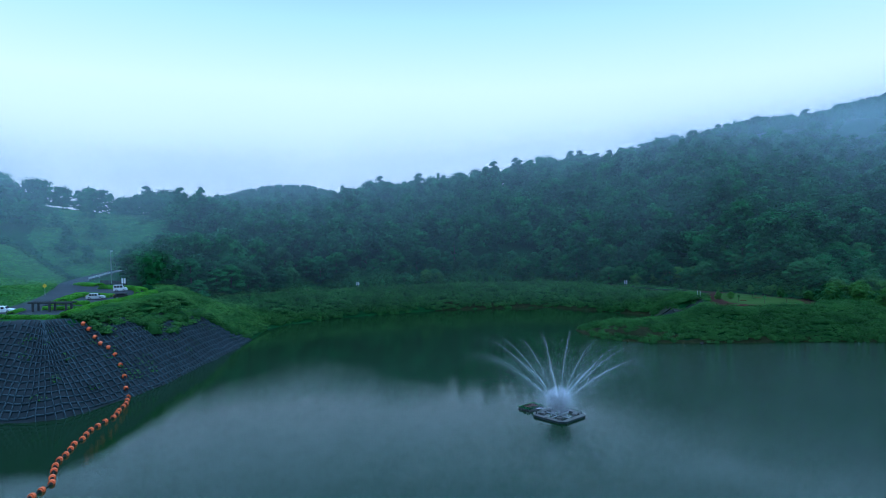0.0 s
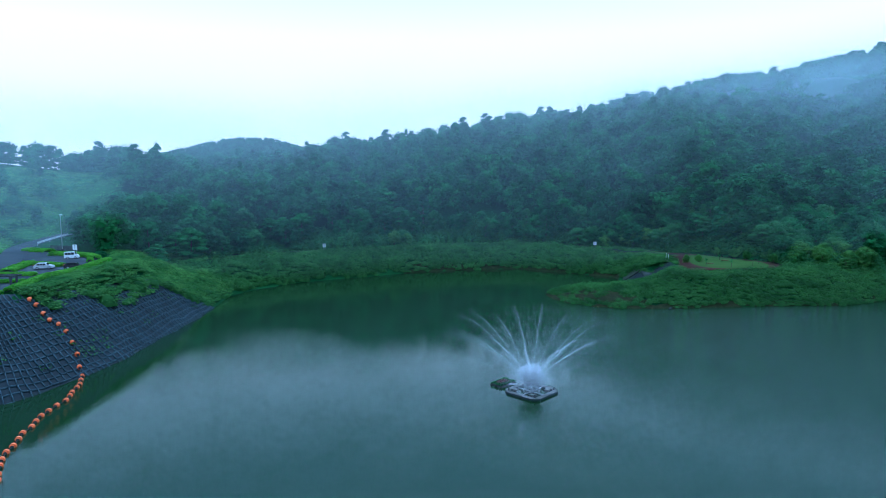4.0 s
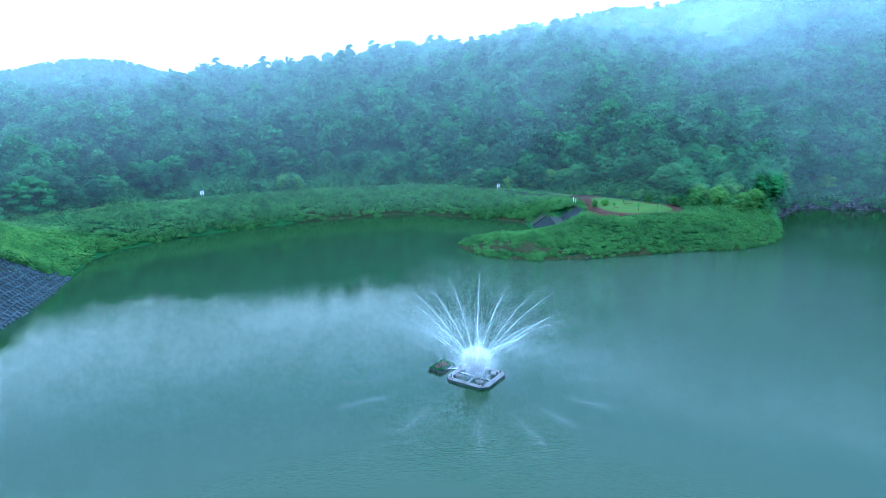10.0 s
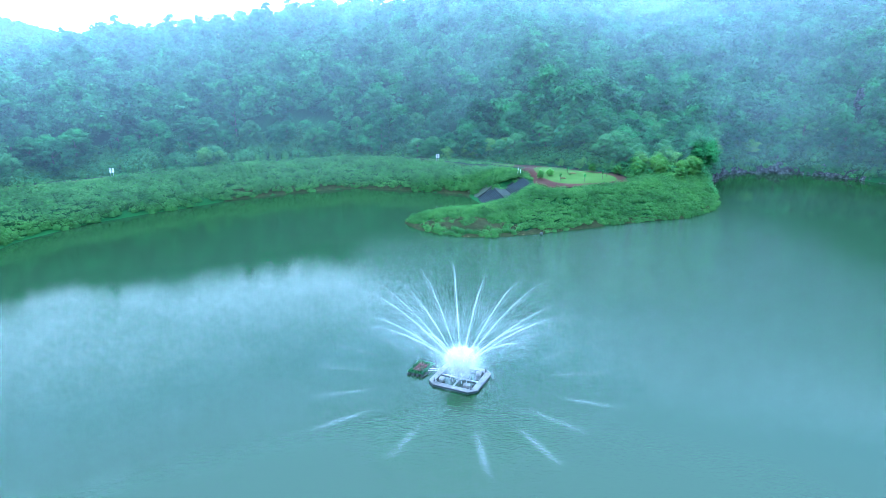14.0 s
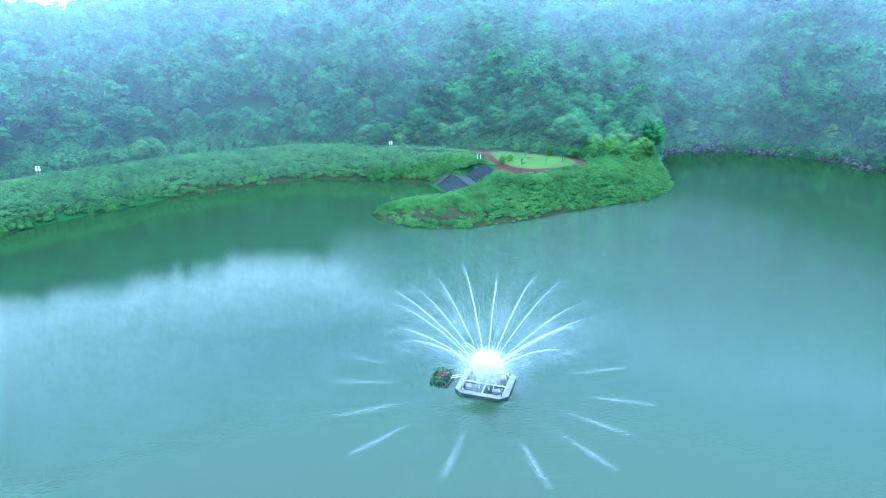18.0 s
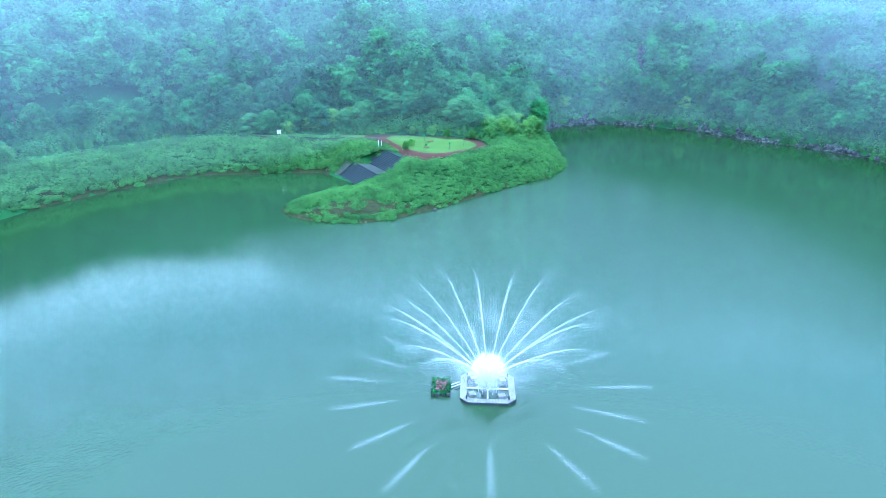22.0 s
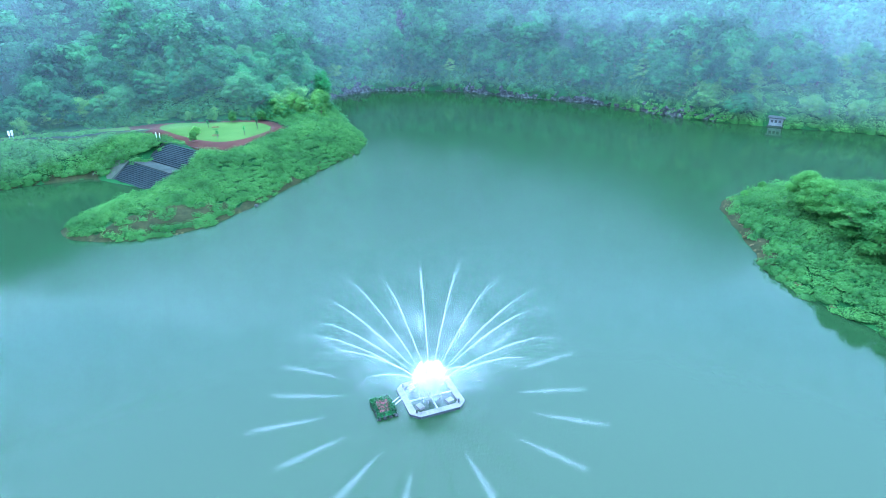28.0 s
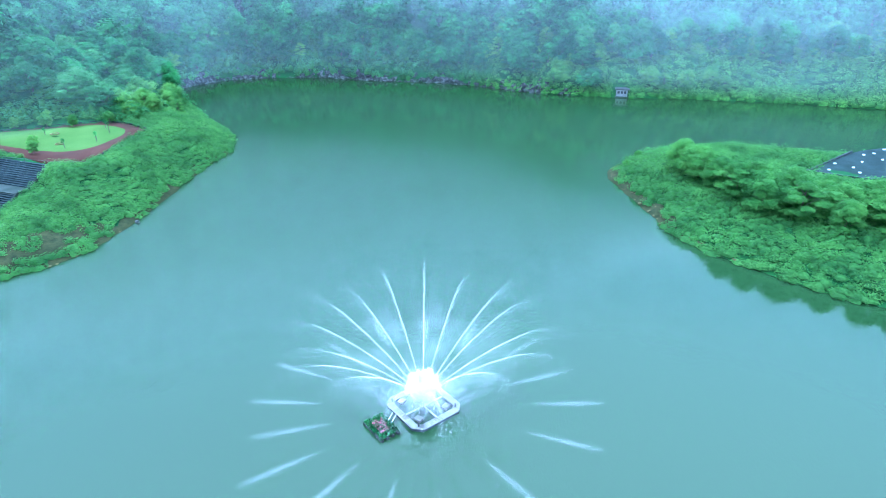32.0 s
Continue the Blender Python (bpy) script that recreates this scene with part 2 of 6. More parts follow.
both.operation = "MULTIPLY"
nt.links.new(rg.outputs[0], both.inputs[0])
nt.links.new(thin.outputs[0], both.inputs[1])
nt.links.new(both.outputs[0], mix.inputs[0])
FOAM, _, _ = sheer("splash_foam", (0.92, 0.95, 0.97), 0.075, 0.2)


def mist_haze_material(name, low, high, most, scale, cloud=0.0):
    """Pale blue tint imitating mist and distance haze; thickens from the height low to high up to the cover most, in
    drifting patches, with more cloud above 70 m; thins out far overhead.
    """
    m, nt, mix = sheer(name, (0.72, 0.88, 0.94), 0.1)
    g = nt.nodes.new("ShaderNodeNewGeometry")
    s = nt.nodes.new("ShaderNodeSeparateXYZ")
    nt.links.new(g.outputs["Position"], s.inputs[0])

    def by_height(z0, z1, v0, v1):
        r = nt.nodes.new("ShaderNodeMapRange")
        r.interpolation_type = "SMOOTHSTEP"
        for key, value in (("From Min", z0), ("From Max", z1), ("To Min", v0), ("To Max", v1)):
            r.inputs[key].default_value = value
        nt.links.new(s.outputs["Z"], r.inputs["Value"])
        return r.outputs[0]

    def calc(op, a, b):
        k = nt.nodes.new("ShaderNodeMath")
        k.operation = op
        k.use_clamp = True
        nt.links.new(a, k.inputs[0])
        nt.links.new(b, k.inputs[1])
        return k.outputs[0]

    # the cloud bank hangs higher and thicker over the eastern hill
    bank = nt.nodes.new("ShaderNodeMapRange")
    for key, value in (("From Min", -150.0), ("From Max", 160.0), ("To Min", -20.0), ("To Max", 6.0)):
        bank.inputs[key].default_value = value
    nt.links.new(s.outputs["X"], bank.inputs["Value"])
    lower = nt.nodes.new("ShaderNodeMath")
    lower.operation = "SUBTRACT"
    nt.links.new(s.outputs["Z"], lower.inputs[0])
    nt.links.new(bank.outputs[0], lower.inputs[1])
    fade = nt.nodes.new("ShaderNodeMapRange")
    fade.interpolation_type = "SMOOTHSTEP"
    for key, value in (("From Min", 64.0), ("From Max", 104.0), ("To Min", 1.0), ("To Max", 0.0)):
        fade.inputs[key].default_value = value
    nt.links.new(lower.outputs[0], fade.inputs["Value"])
    thick = nt.nodes.new("ShaderNodeMapRange")
    for key, value in (("From Min", 70.0), ("From Max", 155.0), ("To Min", 1.0), ("To Max", 2.0)):
        thick.inputs[key].default_value = value
    far_side = nt.nodes.new("ShaderNodeVectorMath")
    far_side.operation = "DOT_PRODUCT"
    far_side.inputs[1].default_value = (0.8, -0.06, 0)
    nt.links.new(g.outputs["Position"], far_side.inputs[0])
    nt.links.new(far_side.outputs["Value"], thick.inputs["Value"])
    west = nt.nodes.new("ShaderNodeMapRange")
    for key, value in (("From Min", -75.0), ("From Max", -190.0), ("To Min", 0.0), ("To Max", 1.2)):
        west.inputs[key].default_value = value
    nt.links.new(s.outputs["X"], west.inputs["Value"])
    all_round = nt.nodes.new("ShaderNodeMath")
    nt.links.new(thick.outputs[0], all_round.inputs[0])
    nt.links.new(west.outputs[0], all_round.inputs[1])
    n = nt.nodes.new("ShaderNodeTexNoise")
    n.inputs["Scale"].default_value, n.inputs["Detail"].default_value = scale, 1
    nt.links.new(g.outputs["Position"], n.inputs["Vector"])
    q = nt.nodes.new("ShaderNodeMapRange")
    q.clamp = False
    for key, value in (("From Min", 0.3), ("From Max", 0.7), ("To Min", 0.5), ("To Max", 1.4)):
        q.inputs[key].default_value = value
    nt.links.new(n.outputs[0], q.inputs["Value"])
    k = calc("ADD", by_height(low, high, 0.0, most), by_height(62, 112, 0.0, cloud))
    soft = nt.nodes.new("ShaderNodeMath")
    soft.operation = "MULTIPLY"
    nt.links.new(k, soft.inputs[0])
    nt.links.new(q.outputs[0], soft.inputs[1])
    more = nt.nodes.new("ShaderNodeMath")
    more.operation = "MULTIPLY"
    nt.links.new(soft.outputs[0], more.inputs[0])
    nt.links.new(all_round.outputs[0], more.inputs[1])
    nt.links.new(calc("MULTIPLY", more.outputs[0], fade.outputs[0]), mix.inputs[0])
    return m


# ---- helpers for meshes ----
rng = np.random.default_rng(7)


def quads_mesh(name, v, f, material, smooth=False):
    me = bpy.data.meshes.new(name)
    v, f = np.asarray(v, np.float32), np.asarray(f, np.int32)
    me.vertices.add(len(v))
    me.vertices.foreach_set("co", v.ravel())
    me.loops.add(f.size)
    me.loops.foreach_set("vertex_index", f.ravel())
    me.polygons.add(len(f))
    me.polygons.foreach_set("loop_start", np.arange(len(f), dtype=np.int32) * f.shape[1])
    me.update(calc_edges=True)
    if smooth:
        me.polygons.foreach_set("use_smooth", np.ones(len(f), bool))
    me.materials.append(material)
    return me


def part(name, bm, material, parent=None, label="", at=None):
    me = bpy.data.meshes.new(name)
    bm.to_mesh(me)
    bm.free()
    me.materials.append(material)
    return hang(name, me, parent, label, at)


def hang(name, me, parent=None, label="", at=None):
    ob = new(name, me)
    ob.parent = parent
    if at is not None:
        ob.matrix_basis = at
    if label:
        ob["label"] = label
    return ob


def thing(name, at, label, category, group=""):
    ob = new(name)
    ob.empty_display_size = 0.5
    ob.matrix_basis = at
    return tagged(ob, label, category, group)


def box(bm, c, s, rz=0.0, bevel=0.0, m=None):
    mm = Matrix.Translation(c) @ Matrix.Rotation(rz, 4, "Z") @ Matrix.Diagonal((*s, 1))
    if m is not None:
        mm = m @ mm
    r = bmesh.ops.create_cube(bm, size=1.0, matrix=mm)
    if bevel:
        es = {e for q in r["verts"] for e in q.link_edges}
        bmesh.ops.bevel(bm, geom=list(es), offset=bevel, segments=2, affect="EDGES", profile=0.6)
    return bm


def boxed(c, s, rz=0.0, bevel=0.0):
    return box(bmesh.new(), c, s, rz, bevel)


def rod(bm, a, b, r1, r2=None, seg=8):
    a, b = Vector(a), Vector(b)
    d = b - a
    m = Matrix.Translation((a + b) / 2) @ d.to_track_quat("Z", "Y").to_matrix().to_4x4()
    bmesh.ops.create_cone(bm, cap_ends=True, segments=seg, radius1=r1, radius2=r1 if r2 is None else r2, depth=d.length, matrix=m)
    return bm


def leaf_quads(p, nrm, size, flat=0.75):
    """One bent, four-sided leaf spray at each point, facing about the way of nrm."""
    k = len(p)
    n = nrm + rng.normal(0, 1 - flat, (k, 3)) * 1.4
    n /= np.linalg.norm(n, axis=1, keepdims=True) + 1e-9
    u = np.cross(n, rng.normal(0, 1, (k, 3)))
    u /= np.linalg.norm(u, axis=1, keepdims=True) + 1e-9
    w = np.cross(n, u)
    a = (size * rng.uniform(0.35, 0.62, k))[:, None]
    b = (size * rng.uniform(0.45, 0.8, k))[:, None]
    q = np.stack([p - u * a - n * a * 0.25, p - w * b * 0.9, p + u * a - n * a * 0.25, p + w * b], 1)
    return q.reshape(-1, 3), np.arange(4 * k).reshape(-1, 4)


def ball_quads(c, r, n=3):
    """A ball of n x n quads a side."""
    t = np.linspace(-1, 1, n + 1)
    g = np.tan(t * math.pi / 4)
    vs, fs = [], []
    for ax in range(3):
        for sg in (-1, 1):
            a, b = np.meshgrid(g, g, indexing="ij")
            q = np.zeros((n + 1, n + 1, 3))
            q[..., ax], q[..., (ax + 1) % 3], q[..., (ax + 2) % 3] = sg, a, b * sg
            q /= np.linalg.norm(q, axis=2, keepdims=True)
            o = sum(len(x) for x in vs)
            vs.append(q.reshape(-1, 3))
            i, j = np.meshgrid(np.arange(n), np.arange(n), indexing="ij")
            s = (i * (n + 1) + j).ravel() + o
            fs.append(np.stack([s, s + n + 1, s + n + 2, s + 1], 1))
    v = np.concatenate(vs) * np.asarray(r) + np.asarray(c)
    return v, np.concatenate(fs)


def merge(pairs):
    o, vs, fs = 0, [], []
    for v, f in pairs:
        vs.append(v)
        fs.append(f + o)
        o += len(v)
    return np.concatenate(vs), np.concatenate(fs)


def drops(p, size, flatten=False):
    k = len(p)
    n = np.tile([0, 0, 1.0], (k, 1)) if flatten else rng.normal(0, 1, (k, 3))
    n /= np.linalg.norm(n, axis=1, keepdims=True)
    return leaf_quads(p, n, np.full(k, 1.0) * size, 1.0 if flatten else 0.7)


def tube(path, radii, seg=6):
    v, f = [], []
    for k, (q, r) in enumerate(zip(path, radii)):
        t = Vector(path[min(k + 1, len(path) - 1)]) - Vector(path[max(k - 1, 0)])
        u = t.orthogonal().normalized()
        w = t.cross(u).normalized()
        for s in range(seg):
            a_ = s * 2 * math.pi / seg
            v.append(tuple(Vector(q) + (u * math.cos(a_) + w * math.sin(a_)) * r))
    for k in range(len(path) - 1):
        for s in range(seg):
            m_ = (s + 1) % seg
            f.append((k * seg + s, k * seg + m_, (k + 1) * seg + m_, (k + 1) * seg + s))
    return np.array(v), np.array(f)


# ---- the plan: lake, island, terraces ----
WEST_SHORE = [(-108, -16), (-96, -11), (-88, -9), (-83, -8), (-79, -5), (-77, 2), (-76, 8), (-74.5, 18), (-75.5, 33), (-76, 50), (-77, 66), (-79, 82)]
NORTH_SHORE = [(-79, 88), (-75, 98), (-71, 103), (-66, 110), (-59, 115), (-50, 121), (-40, 126), (-27, 135), (-8, 141), (8, 144), (15, 145), (27, 137), (38, 130), (48, 122), (46, 101)]
SPIT_SHORE = [(36, 98.5), (28, 97), (20.5, 94), (18.5, 89.5), (20, 82), (23, 77), (30, 71), (36, 68.8), (49, 68.8), (66, 70.8), (83, 73), (98, 73.5), (107, 77), (113, 80), (119, 86), (126, 94), (135, 106), (143, 117)]
EAST_SHORE = [(150, 124), (158, 130), (168, 135), (176, 136), (184, 133), (198, 126), (207, 110), (211.5, 88), (209, 74), (207, 58), (208, 41), (205, 23), (199, 8), (190, -12), (189, -30), (188, -42), (190, -58), (189, -76), (188, -99), (183, -120), (178, -160)]
SOUTH_SHORE = [(160, -210), (60, -245), (-60, -235), (-115, -160), (-122, -60)]
ISLAND = [(92, -27.5), (82, -30.5), (72, -34), (62, -36), (52, -43), (45, -51), (40, -58), (37.5, -64), (33, -75), (28, -92), (26, -115), (42, -150), (90, -160), (116, -130), (115, -95), (118, -75), (119, -55), (117, -42), (107, -33), (99, -28)]
LAKE = WEST_SHORE + NORTH_SHORE + SPIT_SHORE + EAST_SHORE + SOUTH_SHORE
LAWN_OUT = [(68, 136), (66.5, 119), (65.5, 110), (61, 97), (60.3, 86.5), (67, 87), (75, 88.5), (89.5, 90), (94.8, 100), (95, 108), (88, 119), (80, 129), (76, 133)]
LAWN_IN = [(73.5, 125), (70, 114), (68, 104), (68, 98), (70, 94.5), (74, 93), (84, 93.2), (89, 96), (91.5, 101), (92, 107), (87, 115), (81, 125.5), (77, 127.5)]
VERGE = [(76, 127.5), (65, 133), (57, 136.5), (50, 142), (44, 150), (36, 157), (34, 155), (41, 147.5), (48.5, 139.5), (55.5, 132.6), (63.5, 128), (69, 124)]
TERRACE_Z, LAWN_Z, TRACK_Z = 14.6, 7.5, 8.0
STEP_UP = (0.982, -0.19)
STAIR_ZONE = [(43.0, 95), (46.5, 120), (53.5, 118), (55.5, 110.8), (62, 109.4), (60.5, 94), (54.5, 94.5), (50.5, 94)]


def inside_distance(poly, x, y):
    """Distance to the outline, positive inside."""
    p = np.asarray(poly, float)
    q = np.roll(p, -1, 0)
    best = np.full(x.shape, 1e9)
    odd = np.zeros(x.shape, bool)
    for (ax, ay), (bx, by) in zip(p, q):
        dx, dy = bx - ax, by - ay
        t = np.clip(((x - ax) * dx + (y - ay) * dy) / (dx * dx + dy * dy), 0, 1)
        best = np.minimum(best, (x - ax - t * dx) ** 2 + (y - ay - t * dy) ** 2)
        if ay != by:
            odd ^= ((ay > y) != (by > y)) & (x < dx * (y - ay) / dy + ax)
    return np.sqrt(best) * np.where(odd, 1, -1)


def step(a, b, t):
    t = np.clip((t - a) / (b - a), 0, 1)
    return t * t * (3 - 2 * t)


def ripple(x, y, s, k=0.0):
    return (np.sin(x / s + 1.3 + k) * np.cos(y / (s * 1.13) + 0.4 + k) + 0.5 * np.sin(x / (s * 0.43) - y / (s * 0.51) + k))


def shore_distance(x, y):
    return np.maximum(-inside_distance(LAKE, x, y), inside_distance(ISLAND, x, y))


def land(x, y):
    """Height of the ground."""
    x, y = np.asarray(x, float), np.asarray(y, float)
    d = shore_distance(x, y)
    t = np.clip(d / 18, 0, 1)
    bank = TRACK_Z * (1 - (1 - t) ** 1.7)
    # the spit lies lower towards its tip
    bank = bank * (1 - 0.52 * step(66, 36, x) * step(106, 97, y) * step(58, 66, y))
    # wooded hills behind the bank
    az = np.degrees(np.arctan2(x, y + 40))
    top = np.interp(az, [-120, -60, -40, -22, -10, 2, 14, 20, 27, 36, 45, 80, 110, 150], [58, 54, 31, 32, 43, 57, 73, 84, 98, 114, 132, 150, 140, 90])
    east = step(112, 130 + 1.3 * np.maximum(y - 115, 0), x) * step(-60, 10, y)
    south_east = step(130, 160, x) * (1 - step(-60, 10, y))
    start = 27 - 24 * east - 22 * south_east
    steep = 0.50 + 0.42 * east + 0.30 * south_east + 0.22 * step(25, 0, az) * step(-96, -70, x) + 0.26 * step(0, 30, az) * (1 - east) * (1 - south_east)
    rise = np.maximum(d - start, 0) * steep
    hill = top * (1 - np.exp(-rise / top * (1 + 0.35 * rise / top)))
    h = bank * (1 - 0.6 * east) + hill + ripple(x, y, 23) * np.minimum(rise * 0.06, 2.5)
    h = h + east * 5.0 * step(0.3, 4.5, d)
    # far hills
    h = h + 41 * np.exp(-(((x + 262) / 105) ** 2 + ((y - 610) / 120) ** 2)) * step(300, 420, y)
    h = h - np.clip((d - 236) * 0.45, 0, 30) * step(-70, 10, x)
    # parking terrace and its steep bank
    west = step(-74, -82, x) * step(112, 82, y - 62 * step(-106, -126, x))
    wedge = 0.55 + 0.45 * step(70, 52, y)
    bank_w = np.minimum(np.maximum(d, 0) * 1.0 * wedge, TERRACE_Z)
    back = np.maximum(d - 82, 0) * 0.42
    bank_w = bank_w + 52 * (1 - np.exp(-back / 52))
    bank_w = bank_w + 2.6 * step(92, 128, y)
    knoll = 7.0 * np.exp(-(((x + 150) / 16) ** 2 + ((y - 33) / 20) ** 2))
    dip = 3.6 * np.exp(-(((x + 107) / 13) ** 2 + ((y - 93) / 11) ** 2))
    h = h * (1 - west) + (bank_w + knoll - dip) * west
    # lawn terrace
    lawn = step(-9, 0.5, inside_distance(LAWN_OUT, x, y))
    h = h * (1 - lawn) + (LAWN_Z - 0.05) * lawn
    # island
    isl = inside_distance(ISLAND, x, y)
    ti = np.clip(isl / 16, 0, 1)
    h = np.where(isl > -12, 5.0 * (1 - (1 - ti) ** 1.5), h)
    # cut for the steps
    s = (x - 47.3) * STEP_UP[0] + (y - 109.3) * STEP_UP[1]
    cut = np.interp(s, [-2, 0, 5.9, 6.6, 9.2, 14.8, 17], [-1.4, -0.6, 3.7, 3.9, 3.9, 7.4, 7.5]) - 0.75
    h = np.where(inside_distance(STAIR_ZONE, x, y) > -0.6, np.minimum(h, cut), h)
    h = np.where(d < 0, np.clip(d * 0.45, -6, 0), np.maximum(h, 0.02 * np.minimum(d, 5)))
    return h + np.where((d > 1) & (lawn < 0.5) & (west < 0.5), ripple(x, y, 3.1) * 0.18, 0)


def ground_z(x, y):
    return float(land(np.array([x]), np.array([y]))[0])


core_x = np.arange(-300, 330.1, 2.5)
core_y = np.arange(-170, 400.1, 2.5)
out = np.array([12, 28, 50, 80, 120, 180, 260, 400, 700, 1200, 2000])
gx = np.concatenate([core_x[0] - out[::-1], core_x, core_x[-1] + out])
gy = np.concatenate([core_y[0] - out[::-1], core_y, core_y[-1] + out])
GX, GY = np.meshgrid(gx, gy, indexing="ij")
GZ = land(GX, GY)
# the concrete slope is let into the bank
bank_cut = shore_distance(GX, GY)
GZ = GZ - 0.8 * ((GX < -70) & (GY < 66) & (GY > -22) & (bank_cut > -4) & (bank_cut < 13.5))
i, j = np.meshgrid(np.arange(len(gx) - 1), np.arange(len(gy) - 1), indexing="ij")
s = (i * len(gy) + j).ravel()
ground = new("ground", quads_mesh("ground", np.stack([GX, GY, GZ], -1).reshape(-1, 3),
                                  np.stack([s, s + len(gy), s + len(gy) + 1, s + 1], 1), GROUND, True))
tagged(ground, "dark green overgrown ground rising from the lake into hills", "ground", kind="structure")
lx, ly = np.linspace(-140, 230, 38), np.linspace(-260, 160, 43)
WX, WY = np.meshgrid(lx, ly, indexing="ij")
i, j = np.meshgrid(np.arange(37), np.arange(42), indexing="ij")
s = (i * 43 + j).ravel()
water = new("water", quads_mesh("water", np.stack([WX, WY, WX * 0], -1).reshape(-1, 3), np.stack([s, s + 43, s + 44, s + 1], 1), WATER))
tagged(water, "calm turbid green lake water with faint wind ripples", "water", kind="structure")

def meshed_z(x, y):
    """Height of the ground mesh between its corners."""
    i = np.clip(np.searchsorted(gx, x) - 1, 0, len(gx) - 2)
    j = np.clip(np.searchsorted(gy, y) - 1, 0, len(gy) - 2)
    u, w = (x - gx[i]) / (gx[i + 1] - gx[i]), (y - gy[j]) / (gy[j + 1] - gy[j])
    return (GZ[i, j] * (1 - u) + GZ[i + 1, j] * u) * (1 - w) + (GZ[i, j + 1] * (1 - u) + GZ[i + 1, j + 1] * u) * w


# ---- low mist and distance haze over the hills, imitated by tinted sheets ----
def mist_haze_curtain(offset, low, high, most, cloud):
    """An upright see-through sheet along the shore, added to imitate mist and distance haze."""
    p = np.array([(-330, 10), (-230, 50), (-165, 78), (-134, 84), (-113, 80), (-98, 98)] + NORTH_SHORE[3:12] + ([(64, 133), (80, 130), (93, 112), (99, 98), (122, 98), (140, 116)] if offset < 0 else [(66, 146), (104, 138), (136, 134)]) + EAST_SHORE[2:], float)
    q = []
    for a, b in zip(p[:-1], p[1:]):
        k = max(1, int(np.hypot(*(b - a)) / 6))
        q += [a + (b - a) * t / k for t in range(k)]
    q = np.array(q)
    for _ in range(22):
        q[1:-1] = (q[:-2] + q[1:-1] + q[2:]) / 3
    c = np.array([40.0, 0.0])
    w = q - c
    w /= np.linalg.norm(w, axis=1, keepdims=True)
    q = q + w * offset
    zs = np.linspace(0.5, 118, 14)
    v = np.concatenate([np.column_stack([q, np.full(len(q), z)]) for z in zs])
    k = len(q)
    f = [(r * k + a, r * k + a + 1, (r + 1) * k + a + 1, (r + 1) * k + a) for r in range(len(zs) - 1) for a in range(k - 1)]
    ob = new("shore_mist_haze", quads_mesh("shore_mist_haze", v, np.array(f), mist_haze_material("shore_mist_haze_tint", low, high, most, 0.013, cloud), True))
    tagged(ob, "thin bluish sheet imitating mist and distance haze before the wooded shore", "mist", kind="stuff")


# nine sheets one behind another, so the added haze builds up with distance
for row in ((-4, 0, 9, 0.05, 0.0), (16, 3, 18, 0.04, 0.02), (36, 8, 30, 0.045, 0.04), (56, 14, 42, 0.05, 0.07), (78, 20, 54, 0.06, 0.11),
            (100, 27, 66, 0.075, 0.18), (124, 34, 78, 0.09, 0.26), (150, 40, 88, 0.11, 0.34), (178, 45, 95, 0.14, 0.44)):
    mist_haze_curtain(*row)

# ---- grassy slopes behind the parking place ----
def meadow(outline, label, material):
    p = np.asarray(outline, float)
    xs, ys = np.arange(p[:, 0].min(), p[:, 0].max(), 2.5), np.arange(p[:, 1].min(), p[:, 1].max(), 2.5)
    X, Y = np.meshgrid(xs, ys, indexing="ij")
    D = inside_distance(outline, X, Y)
    Z = land(X, Y) + np.clip(D * 0.15, -0.6, 0.3)
    i, j = np.meshgrid(np.arange(len(xs) - 1), np.arange(len(ys) - 1), indexing="ij")
    s = (i * len(ys) + j).ravel()
    f = np.stack([s, s + len(ys), s + len(ys) + 1, s + 1], 1)
    f = f[D.ravel()[f].max(1) > -2]
    tagged(new("meadow", quads_mesh("meadow", np.stack([X, Y, Z], -1).reshape(-1, 3), f, material, True)), label, "grass", kind="structure")


MEADOW = plain("long_meadow_grass", (0.026, 0.080, 0.018), (0.085, 0.190, 0.042), 0.9, 0.22, 1.1, 0.9, reach=0.6, spec=0.06)
HILL_GRASS = plain("rough_hill_grass", (0.020, 0.072, 0.020), (0.066, 0.165, 0.044), 0.9, 0.12, 0.9, 0.9, reach=0.6, spec=0.06)
KNOLL = [(-113, 16), (-119, 34), (-124, 46), (-132, 59), (-142, 73), (-153, 92), (-161, 104), (-172, 108), (-186, 112), (-205, 100), (-205, 60), (-190, 20), (-150, 0), (-114, -2)]
CLEARING = [(-154, 106), (-152, 130), (-151, 150), (-160, 176), (-182, 204), (-206, 204), (-216, 180), (-206, 150), (-190, 122), (-172, 109), (-162, 105)]
meadow(KNOLL, "bright green grassy knoll beside the road", MEADOW)
meadow(CLEARING, "rough green hillside clearing behind the road", HILL_GRASS)

